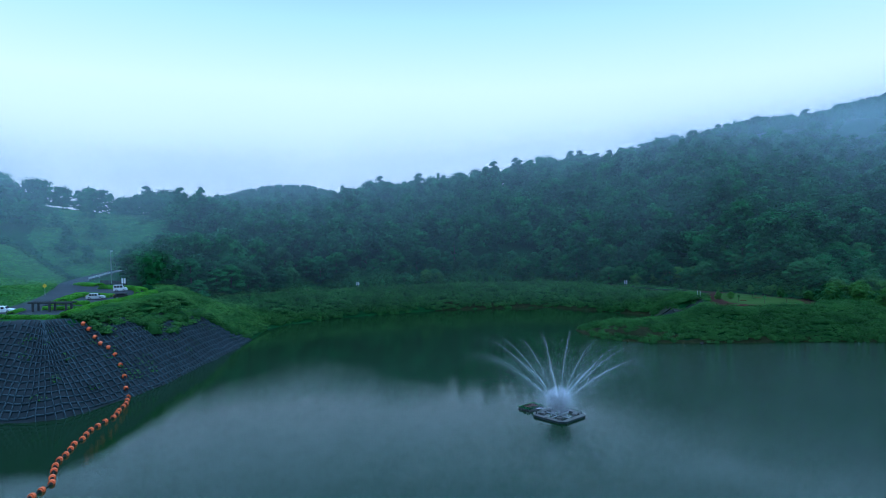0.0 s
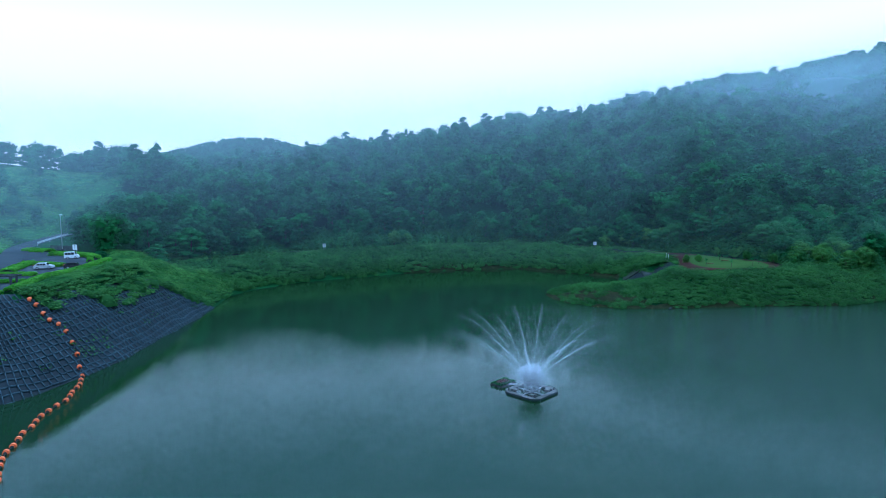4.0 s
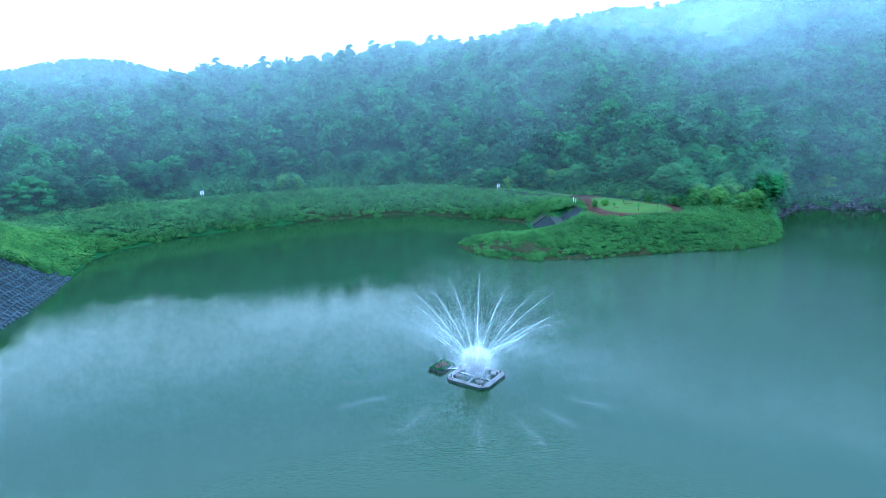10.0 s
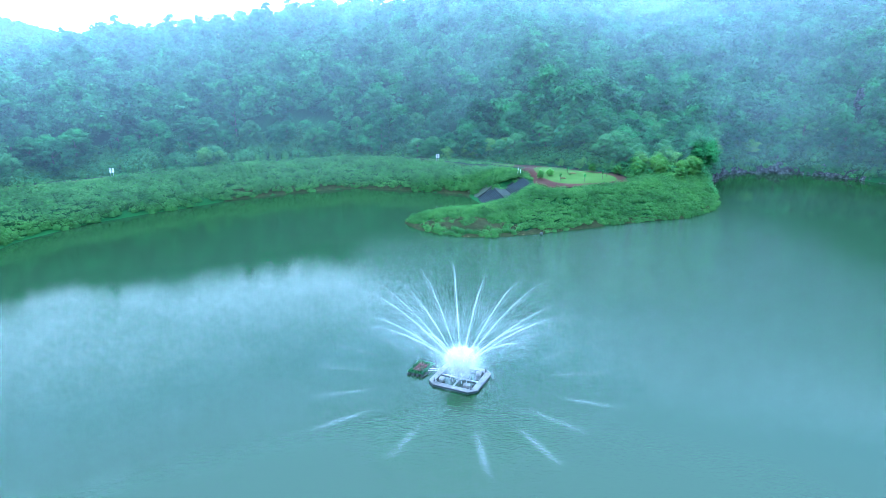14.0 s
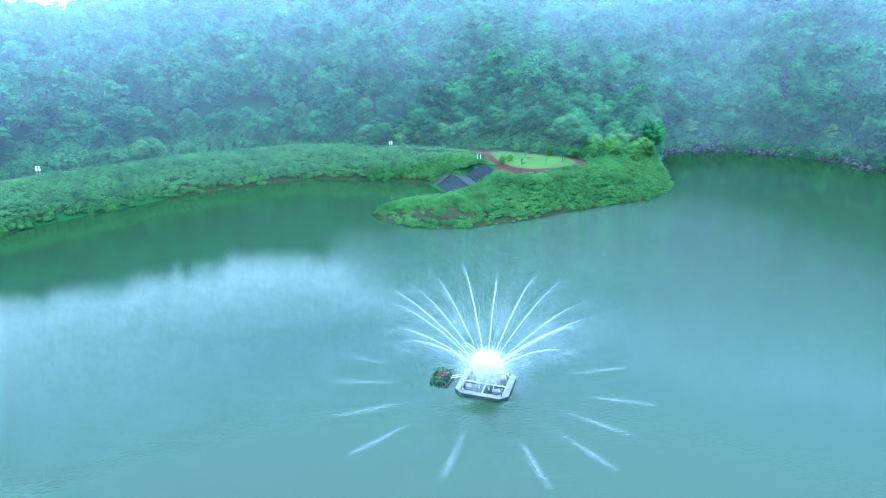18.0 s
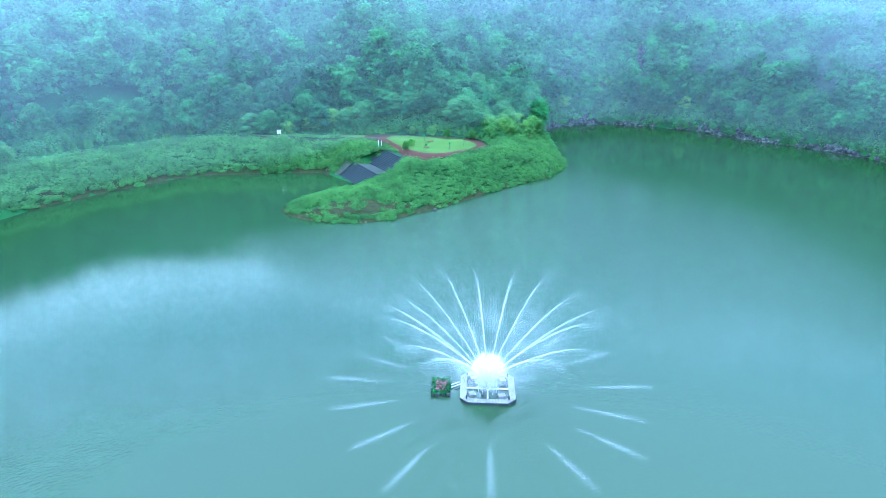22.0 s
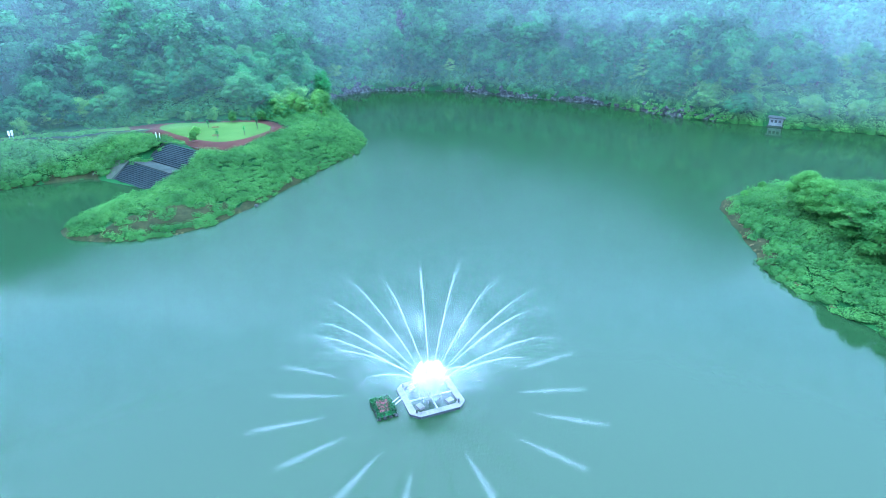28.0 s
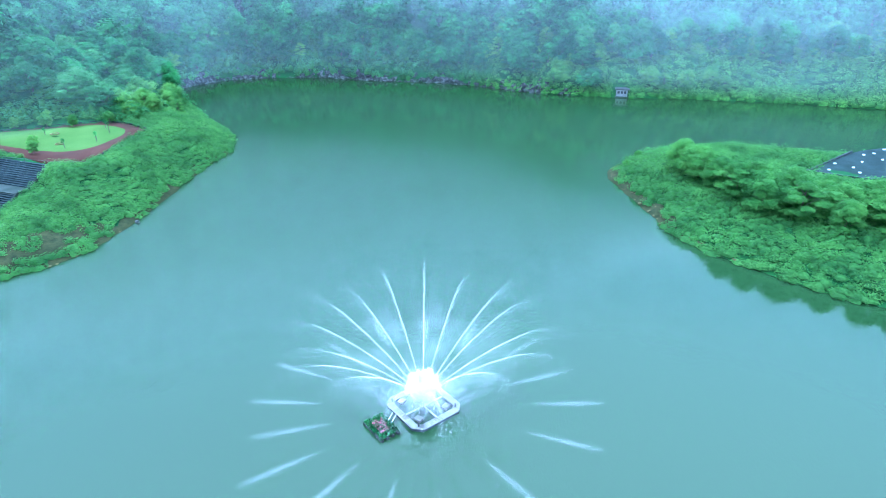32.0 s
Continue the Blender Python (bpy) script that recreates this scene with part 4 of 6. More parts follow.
# leafy mounds behind the track
for x, y, s_, kd, wide in ((46, 156, 1.0, 0, 1.25), (52, 154, 0.95, 1, 1.2), (41, 160, 0.9, 2, 1.2), (60, 150, 0.72, 1, 1.35), (65.5, 147, 0.70, 0, 1.4), (71, 144.5, 0.62, 1, 1.3), (-33, 160, 0.8, 0, 1.3), (-45, 154, 0.7, 1, 1.3)):
    ob = thing("tree", Matrix.LocRotScale((x, y, ground_z(x, y) - 2.6 * s_), Euler((0, 0, x)), (s_ * wide, s_ * wide, s_)), "broad vine-covered green tree behind the track", "tree", "trees on the wooded slope")
    hang("trunk", near_trunks[kd], ob)
    hang("crown", bright_crowns[kd] if x > 55 else hazel_crowns[kd], ob)
# bushes beside the track and round the lawn
for x, y, s_, kd, say in ((-36, 154, 0.62, 4, "round willow-like bush beside the track"), (-31, 155, 0.55, 4, "round willow-like bush beside the track"), (50, 150, 0.50, 4, "pale green bush on the track side"),
                          (57, 151, 0.38, 0, "pale green bush on the track side"), (71.5, 108, 0.26, 4, "young tree with thin drooping leaves on the lawn"), (87.3, 117.5, 0.36, 1, "small round tree at the lawn's edge"), (88.6, 110.5, 0.33, 0, "small round tree at the lawn's edge"), (65.6, 102.8, 0.30, 0, "young tree with thin drooping leaves on the lawn"), (94.5, 104.5, 0.33, 1, "small round tree at the lawn's corner"),
                          (84, 124, 0.30, 0, "small leafy tree at the lawn's edge"), (90, 119, 0.26, 4, "small leafy tree at the lawn's edge"), (76, 131, 0.22, 4, "slim sapling at the lawn's edge")):
    z = ground_z(x, y)
    ob = thing("tree", Matrix.LocRotScale((x, y, z - 0.9 * s_), Euler((0, 0, x)), (s_, s_, s_ * 1.1)), say, "tree")
    hang("trunk", near_trunks[kd], ob)
    hang("crown", bright_crowns[kd % 3], ob)


# ---- lawn, red path, steps ----
def ring_points(poly, n):
    p = np.asarray(poly, float)
    q = np.roll(p, -1, 0)
    seg = np.hypot(*(q - p).T)
    cum = np.concatenate([[0], np.cumsum(seg)])
    out_ = []
    for t in np.linspace(0, cum[-1], n, endpoint=False):
        k = np.searchsorted(cum, t, side="right") - 1
        out_.append(p[k] + (q[k] - p[k]) * (t - cum[k]) / seg[k])
    out_ = np.array(out_)
    for _ in range(2):
        out_ = (np.roll(out_, 1, 0) + out_ * 2 + np.roll(out_, -1, 0)) / 4
    return out_


a, b = ring_points(LAWN_OUT, 96), ring_points(LAWN_IN, 96)
c0 = b.mean(0)
v, f = [], []
for k in range(96):
    v += [(*a[k], LAWN_Z + 0.05), (*b[k], LAWN_Z + 0.09), (*a[k], LAWN_Z - 0.4)]
for k in range(96):
    m_ = (k + 1) % 96
    f += [(3 * k, 3 * m_, 3 * m_ + 1, 3 * k + 1), (3 * k + 2, 3 * m_ + 2, 3 * m_, 3 * k)]
tagged(new("path", quads_mesh("path", v, f, RED_PAVE)), "damp reddish paved path curving round the lawn", "path", kind="structure")
v, f = [], []
rings = [1.0, 0.985, 0.7, 0.4, 0.05]
for r, t in enumerate(rings):
    for k in range(96):
        q = c0 + (b[k] - c0) * t
        v.append((*q, LAWN_Z + (0.08 if r == 0 else 0.16 + 0.12 * (1 - t))))
for r in range(4):
    for k in range(96):
        m_ = (k + 1) % 96
        f.append((r * 96 + k, r * 96 + m_, (r + 1) * 96 + m_, (r + 1) * 96 + k))
tagged(new("lawn", quads_mesh("lawn", v, f, GRASS, True)), "bright yellow-green mown lawn inside the red path", "lawn", kind="structure")

# long grass strip and track at the foot of the woods
TRACK = [(70, 134), (58, 141), (46, 150), (34, 158), (20, 163), (4, 163.5), (-12, 160), (-28, 153), (-44, 147), (-60, 140), (-76, 132), (-88, 124), (-100, 112)]


def ribbon(points, width, lift, material, name, n=60):
    p = np.asarray(points, float)
    cum = np.concatenate([[0], np.cumsum(np.hypot(*np.diff(p, axis=0).T))])
    t = np.linspace(0, cum[-1], n)
    q = np.stack([np.interp(t, cum, p[:, 0]), np.interp(t, cum, p[:, 1])], 1)
    for _ in range(6):
        q[1:-1] = (q[:-2] + q[1:-1] * 2 + q[2:]) / 4
    d = np.gradient(q, axis=0)
    d /= np.linalg.norm(d, axis=1, keepdims=True)
    nrm = np.stack([-d[:, 1], d[:, 0]], 1)
    across = np.linspace(-0.5, 0.5, 5)
    mid_z = land(q[:, 0], q[:, 1])
    v, f = [], []
    for k in range(n):
        for w in across:
            x, y = q[k] + nrm[k] * w * width
            v.append((x, y, max(mid_z[k], ground_z(x, y)) + lift))
    for k in range(n - 1):
        for w in range(4):
            s = k * 5 + w
            f.append((s, s + 1, s + 6, s + 5))
    return new(name, quads_mesh(name, v, f, material, True)), q, nrm


ob, _, _ = ribbon([(x, y - 1.0) for x, y in TRACK], 6.0, 0.22, GRASS, "verge")
tagged(ob, "light green mown grass verge below the woods", "grass", kind="structure")
meadow(VERGE, "light green mown grass between the lawn and the track", GRASS)
ob, _, _ = ribbon([(70, 124.5), (64, 129.3), (56, 134), (49.5, 140.6), (42, 148.6), (35, 156)], 1.5, 0.5, DAMP, "path")
tagged(ob, "narrow dark damp track along the mown verge", "path", kind="structure")
ob, _, _ = ribbon([(x + 0.6, y + 1.6) for x, y in TRACK], 1.8, 0.34, DAMP, "path")
tagged(ob, "narrow dark damp track at the foot of the woods", "path", kind="structure")


def flight(name, foot, up, run, width, z0, z1, n, label):
    """A flight of wide dark steps; foot: middle of the lowest edge, up: the way it climbs."""
    d = Vector((up[0], up[1], 0)).normalized()
    side = Vector((-d.y, d.x, 0))
    at = Matrix.Translation((foot[0], foot[1], z0)) @ Matrix((( d.x, side.x, 0, 0), (d.y, side.y, 0, 0), (0, 0, 1, 0), (0, 0, 0, 1)))
    ob = thing(name, at, label, "steps")
    rise, tread = (z1 - z0) / n, run / n
    slab = bpy.data.meshes.new("step")
    bm = boxed((tread * 0.5 + 0.05, 0, -rise * 0.9), (tread + 0.12, width, rise * 3.2), 0, 0.015)
    bm.to_mesh(slab)
    bm.free()
    slab.materials.append(STEP)
    lip = bpy.data.meshes.new("nosing")
    bm = boxed((0.05, 0, rise * 0.72), (0.12, width * 0.998, 0.05))
    bm.to_mesh(lip)
    bm.free()
    lip.materials.append(STEP_EDGE)
    for k in range(n):
        st = hang("step", slab, ob, at=Matrix.Translation((k * tread, 0, k * rise)))
        hang("nosing", lip, st)
    for sgn in (-1, 1):
        bm = bmesh.new()
        m = Matrix.Translation((run / 2, sgn * (width / 2 + 0.3), (z1 - z0) / 2 + 0.1)) @ Matrix.Rotation(-math.atan2(z1 - z0, run), 4, "Y")
        box(bm, (0, 0, 0), (math.hypot(run, z1 - z0) + 0.3, 0.55, 0.5), 0, 0.03, m)
        part("side_kerb", bm, CONCRETE, ob, "pale concrete side kerb")
    return ob


up = STEP_UP
flight("steps", (46.9, 106.2), up, 5.9, 19.0, -0.6, 3.7, 14, "lower flight of wide dark stone steps running into the water")
flight("steps", (55.7, 103.2), up, 5.6, 15.6, 3.9, 7.4, 12, "upper flight of wide dark stone steps to the red path")
bm = boxed((54.1, 104.6, 3.3), (3.4, 18.0, 1.1), math.atan2(up[1], up[0]), 0.03)
tagged(part("landing", bm, CONCRETE), "pale concrete landing between the two flights of steps", "landing")
# concrete apron at the side of the lower flight
bm = bmesh.new()
vs = [bm.verts.new(p) for p in ((47.0, 123.5, -0.1), (48.9, 116.4, -0.1), (54.6, 114.6, 4.0), (53.0, 120.0, 3.9))]
bm.faces.new(vs)
bmesh.ops.solidify(bm, geom=bm.faces[:], thickness=0.3)
tagged(part("apron", bm, plain("mossy_concrete", (0.040, 0.060, 0.030), (0.090, 0.105, 0.075), 0.9, 0.5, 4.0, 0.3)), "mossy pale concrete apron beside the lower steps", "apron")

# white post by the steps, sign boards by the track
def white_post(x, y, z, h):
    ob = thing("marker_post", pose(x, y, z), "slim white marker post by the steps", "post", "marker posts")
    part("shaft", boxed((0, 0, h / 2), (0.12, 0.12, h), 0, 0.02), WHITE, ob)
    part("cap", boxed((0, 0, h + 0.03), (0.17, 0.17, 0.07), 0, 0.02), CONCRETE, ob)


white_post(62.3, 112.6, LAWN_Z, 2.5)
white_post(62.9, 112.0, LAWN_Z, 2.3)


def sign_board(x, y, turn):
    ob = thing("notice_board", pose(x, y, ground_z(x, y), 0, 0, turn), "white notice board on two posts beside the track", "sign", "notice boards along the track")
    for sx in (-0.36, 0.36):
        part("post", rod(bmesh.new(), (sx, 0, -0.3), (sx, 0, 2.6), 0.06), STEEL, ob)
    for sx in (-0.36, 0.36):
        bd = part("board", boxed((sx, -0.08, 1.9), (0.5, 0.06, 1.3), 0, 0.02), WHITE, ob)
        for k, w in enumerate((0.34, 0.26, 0.3)):
            part("text_bar", boxed((sx, -0.12, 2.3 - k * 0.25), (w, 0.03, 0.07)), DARK_TRIM, bd)


sign_board(-62.5, 141.0, 10)
sign_board(45.5, 148.0, -20)

# saplings with stakes and flat stone benches on the lawn
for x, y, h in ((70.5, 99, 1.8), (77, 95.5, 2.0), (84.5, 97.5, 2.4), (88, 101, 2.0), (80, 112, 1.6)):
    ob = thing("sapling", pose(x, y, LAWN_Z + 0.15), "thin young tree tied to a stake on the lawn", "sapling", "saplings on the lawn")
    part("stem", rod(bmesh.new(), (0, 0, -0.1), (0.05, 0, h), 0.05, 0.03, 6), BARK, ob)
    part("stake", rod(bmesh.new(), (0.18, 0, -0.1), (0.14, 0, h * 0.7), 0.04, 0.04, 6), WOOD, ob)
    d = rng.normal(0, 1, (60, 3))
    d /= np.linalg.norm(d, axis=1, keepdims=True)
    lv, lf = leaf_quads(d * [0.4, 0.4, 0.6] + [0.05, 0, h], d, np.full(60, 0.22))
    hang("leaves", quads_mesh("leaves", lv, lf, LEAF), ob)
for x, y, r in ((81.2, 110.3, 1.0), (73.4, 102.6, 0.9)):
    ob = thing("planting_ring", pose(x, y, LAWN_Z + 0.2), "low ring of brown soil round a vanished shrub on the lawn", "planting ring", "planting rings on the lawn")
    v, f = tube([(math.cos(a_) * r, math.sin(a_) * r * 0.9, 0.1) for a_ in np.linspace(0, 6.283, 25)], [0.16] * 25, 6)
    hang("soil_ring", quads_mesh("soil_ring", v, f, RED_ROCK, True), ob)
    hang("turf", quads_mesh("turf", [(math.cos(a_) * r * 0.8, math.sin(a_) * r * 0.72, 0.12) for a_ in (0.4, 1.97, 3.54, 5.11)], [(0, 1, 2, 3)], GRASS), ob)

# thin handrail along the path above the steps
rail_line = [(61.2, 110.6), (60.6, 105.4), (59.9, 100.2), (59.5, 95.0), (59.4, 89.8), (60.6, 85.9)]
hand_rail = thing("hand_rail", pose(0, 0, LAWN_Z), "thin dark metal rail along the red path above the steps", "rail")
for k, (x, y) in enumerate(rail_line):
    part("post", rod(bmesh.new(), (x, y, -0.1), (x, y, 0.8), 0.05, 0.05, 6), DARK_TRIM, hand_rail)
    if k:
        part("bar", rod(bmesh.new(), (*rail_line[k - 1], 0.78), (x, y, 0.78), 0.045, 0.045, 6), DARK_TRIM, hand_rail)

# low kerb stones along the outer edge of the red path
kerb_line = ring_points(LAWN_OUT, 110)
path_edge = thing("path_kerb", pose(78, 105, LAWN_Z), "row of low grey kerb stones along the red path", "kerb")
stone = bpy.data.meshes.new("kerb_stone")
bm = boxed((0, 0, 0.16), (0.95, 0.26, 0.32), 0, 0.04)
bm.to_mesh(stone)
bm.free()
stone.materials.append(CONCRETE)
for k in range(110):
    a_, b_ = kerb_line[k], kerb_line[(k + 1) % 110]
    if a_[0] < 64.5 or a_[1] > 128:
        continue
    hang("kerb_stone", stone, path_edge, at=pose(a_[0] - 78, a_[1] - 105, 0.12, 0, 0, math.degrees(math.atan2(b_[1] - a_[1], b_[0] - a_[0]))))

# bare soil: the eroded tip of the spit and the muddy waterlines
def soil_cover(name, x0, x1, y0, y1, gap, label, patch):
    xs, ys = np.arange(x0, x1, gap), np.arange(y0, y1, gap)
    X, Y = np.meshgrid(xs, ys, indexing="ij")
    d = shore_distance(X, Y)
    D = np.maximum(0.7 + 0.5 * ripple(X, Y, 2.3) - np.abs(d - 0.3), inside_distance(patch, X, Y) + 0.7 * ripple(X, Y, 1.3) - 0.4)
    D = np.where(inside_distance(STAIR_ZONE, X, Y) > 1.0, -5, D)
    Z = np.maximum(land(X, Y), -0.3) + np.clip(D * 0.5 + 0.25, -0.5, 0.32) + 0.07 * ripple(X, Y, 0.8)
    i, j = np.meshgrid(np.arange(len(xs) - 1), np.arange(len(ys) - 1), indexing="ij")
    q = (i * len(ys) + j).ravel()
    f = np.stack([q, q + len(ys), q + len(ys) + 1, q + 1], 1)
    f = f[D.ravel()[f].max(1) > -0.9]
    tagged(new(name, quads_mesh(name, np.stack([X, Y, Z], -1).reshape(-1, 3), f, SOIL, True)), label, "soil", kind="stuff")


soil_cover("soil_patch", 16, 112, 66, 100, 0.7, "bare brown eroded soil on the tip and edge of the spit", SOIL_ZONE)
soil_cover("mud_edge", -30, 52, 98, 148, 0.8, "narrow brown muddy edge of the cove", [(-30, 139), (8, 147), (30, 138), (28, 137), (8, 145.4), (-29, 137)])
soil_cover("mud_edge", 58, 102, -42, -24, 0.6, "rusty bare soil along the tip of the island", [(62, -36), (72, -34), (82, -30.8), (92, -27.8), (99, -28.2), (97, -30.5), (90, -30.6), (80, -33.6), (70, -36.8), (62, -38.4)])


# ---- rocks ----
def rock_mesh(seed, squash):
    bm = bmesh.new()
    bmesh.ops.create_icosphere(bm, subdivisions=2, radius=1.0)
    for q in bm.verts:
        k = 0.75 + 0.55 * noise.noise(q.co * 1.1 + Vector((seed * 7.3, 0, 0))) + 0.3 * noise.cell(q.co * 1.6 + Vector((0, seed * 3.1, 0)))
        q.co = Vector((q.co.x * k, q.co.y * k, q.co.z * k * squash))
    me = bpy.data.meshes.new("rock")
    bm.to_mesh(me)
    bm.free()
    return me


rocks = [rock_mesh(k, 0.9) for k in range(5)]
for me in rocks:
    me.materials.append(ROCK)
red_rocks = [rock_mesh(k + 9, 0.6) for k in range(3)]
for me in red_rocks:
    me.materials.append(RED_ROCK)
line = np.array(EAST_SHORE[1:15], float)
for k in range(280):
    t = rng.uniform(0, len(line) - 1.01)
    i = int(t)
    # thick clusters of outcrop with gaps between
    if math.sin(t * 4.2 + 0.6) < -0.75:
        continue
    q = line[i] + (line[i + 1] - line[i]) * (t - i)
    w = q - np.array([100, 40])
    w /= np.linalg.norm(w)
    dd = abs(rng.normal(0, 1.5)) + 0.2
    x, y = q + w * dd
    s_ = rng.uniform(0.5, 1.5)
    ob = hang("rock", rocks[k % 5], at=Matrix.LocRotScale((x, y, min(ground_z(x, y), dd * 1.1) + 0.1), Euler(rng.uniform(-0.6, 0.6, 3) + np.array([0, 0, k])), (s_ * 1.3, s_ * 1.1, s_ * 0.85)))
    tagged(ob, "pale grey jagged rock at the foot of the far wooded cliff", "rock", "rocks along the far shore")
def rock_face(points, high, label):
    """A jagged, broken band of bare rock rising from the water."""
    p = np.array(points, float)
    cum = np.concatenate([[0], np.cumsum(np.hypot(*np.diff(p, axis=0).T))])
    t = np.arange(0, cum[-1], 0.7)
    x, y = np.interp(t, cum, p[:, 0]), np.interp(t, cum, p[:, 1])
    dx, dy = np.gradient(x), np.gradient(y)
    ln = np.hypot(dx, dy)
    nx, ny = dy / ln, -dx / ln
    out = np.sign(nx * (x - 100) + ny * (y - 40))
    nx, ny = nx * out, ny * out
    rows, v = 7, []
    for k in range(rows):
        u = k / (rows - 1)
        for i in range(len(t)):
            h = high * max(0.12, 0.42 + 1.1 * noise.noise((t[i] * 0.07, 3.3, 0)) + 0.4 * noise.noise((t[i] * 0.45, 1.1, 0)))
            q = Vector((t[i] * 0.55, u * 3.1, 0))
            o = -1.3 + u * 1.3 + 0.9 * noise.cell(q * 1.2) + 0.6 * noise.noise(q * 0.8)
            v.append((x[i] + nx[i] * o, y[i] + ny[i] * o, -0.4 + u * h + 0.35 * noise.noise(q * 2.0)))
    n = len(t)
    f = [(k * n + i, k * n + i + 1, (k + 1) * n + i + 1, (k + 1) * n + i) for k in range(rows - 1) for i in range(n - 1)]
    tagged(new("rock_face", quads_mesh("rock_face", v, np.array(f), ROCK)), label, "rock", kind="structure")


rock_face([(146, 120)] + EAST_SHORE[0:6], 4.6, "dark broken rock band with pale streaks at the far waterline")
rock_face(EAST_SHORE[5:11], 3.4, "dark broken rock band with pale streaks at the far waterline")
rock_face(EAST_SHORE[10:14], 4.8, "dark broken rock band with pale streaks at the far waterline")
for x, y, s_ in ((224.6, 127.7, 4.5), (226, 121, 3.2), (219, 134, 3.0)):
    ob = hang("rock", rocks[int(s_) % 5], at=Matrix.LocRotScale((x, y, ground_z(x, y) + 3.5), Euler((0.3, 0.2, x)), (s_, s_, s_ * 1.5)))
    tagged(ob, "pale bare rock face among the trees of the far slope", "rock")
tip = np.array([(50, -45), (62, -36.3), (72, -34.2), (82, -30.8), (91, -27.8), (98, -28.4)])
for k in range(90):
    t = rng.uniform(0, 4.99)
    t = 4.99 - (t / 4.99) ** 1.4 * 4.99
    i = int(t)
    x, y = tip[i] + (tip[i + 1] - tip[i]) * (t - i) + rng.normal(0, 0.4, 2) + [0, -0.4]
    s_ = rng.uniform(0.2, 0.65)
    ob = hang("rock", red_rocks[k % 3], at=Matrix.LocRotScale((x, y, max(0.02, ground_z(x, y))), Euler((0, 0, k)), (s_, s_, s_)))
    tagged(ob, "rust-brown stone at the island's waterline", "rock", "stones along the island's shore")
for k in range(50):
    t = rng.uniform(0, 6.99)
    i = int(t)
    q = np.array(SPIT_SHORE[3 + i]) + (np.array(SPIT_SHORE[4 + i]) - np.array(SPIT_SHORE[3 + i])) * (t - i) + rng.normal(0, 0.25, 2)
    s_ = rng.uniform(0.12, 0.4)
    ob = hang("rock", red_rocks[k % 3], at=Matrix.LocRotScale((*q, 0.03), Euler((0, 0, k)), (s_, s_, s_)))
    tagged(ob, "small brown stone on the muddy edge of the spit", "rock", "stones along the spit")
ob = hang("rock", rocks[2], at=Matrix.LocRotScale((49.2, 68.0, 0.1), Euler((0, 0, 1)), (0.8, 0.5, 0.45)))
tagged(ob, "pale boulder at the waterline of the spit", "rock")

# ---- gauge house on the far shore ----
ob = thing("gauge_house", pose(190.0, -39.3, 0.0, 0, 0, 84), "small grey concrete gauge house with a dark roof at the water", "hut")
part("wall", boxed((0, 0, 1.6), (4.2, 3.2, 2.6), 0, 0.05), plain("pale_plaster", (0.11, 0.12, 0.12), (0.20, 0.21, 0.21), 0.85, 0.6, 5.0, 0.2), ob)
part("footing", boxed((0, 0, -0.2), (5.2, 4.2, 1.2), 0, 0.05), CONCRETE, ob)
part("roof", boxed((0, 0, 3.05), (5.4, 4.4, 0.35), 0, 0.06), DARK_TRIM, ob, "dark overhanging flat roof")
for sx in (-1.2, 0, 1.2):
    part("window", boxed((sx, 1.62, 1.9), (0.8, 0.06, 0.9)), GLASS, ob)

# ---- covered ground on the island ----
p = ring_points(COVER_SHEET, 48)
c0 = p.mean(0)
v, f = [], []
for t in (1.0, 0.75, 0.5, 0.25, 0.03):
    q = c0 + (p - c0) * t
    v += [(x, y, 5.15 + 0.25 * noise.noise((x * 0.12, y * 0.12, 0))) for x, y in q]
for r in range(4):
    for k in range(48):
        m_ = (k + 1) % 48
        f.append((r * 48 + k, r * 48 + m_, (r + 1) * 48 + m_, (r + 1) * 48 + k))
sheet = tagged(new("ground_cover_sheet", quads_mesh("ground_cover_sheet", v, f, TARP, True)), "large black plastic cover sheet weighted with white bags", "sheet")
bag = bpy.data.meshes.new("weight_bag")
bm = boxed((0, 0, 0.12), (0.6, 0.42, 0.22), 0, 0.08)
bm.to_mesh(bag)
bm.free()
bag.materials.append(WHITE)
for ix in range(7):
    for iy in range(8):
        x, y = 84 + ix * 5.0 + 1.5 * math.sin(iy * 2.1 + ix), -72 - iy * 6 - ix * 1.8 + 1.6 * math.cos(ix * 1.7 + iy * 3)
        if inside_distance(COVER_SHEET, np.array([x]), np.array([y]))[0] > 0.8:
            ob = hang("weight_bag", bag, at=pose(x, y, 5.2, 0, 0, ix * 40 + iy * 25))
            tagged(ob, "white weight bag lying on the black cover sheet", "bag", "weight bags on the sheet")
for a_, b_ in ((5, 0), (0, 1)):
    pa, pb = Vector(COVER_SHEET[a_]), Vector(COVER_SHEET[b_])
    bm = boxed((*((pa + pb) / 2), 5.3), ((pb - pa).length, 0.35, 0.6), math.atan2(pb.y - pa.y, pb.x - pa.x), 0.04)
    tagged(part("kerb", bm, DARK_CONCRETE), "dark concrete kerb at the edge of the cover sheet", "kerb", kind="structure")

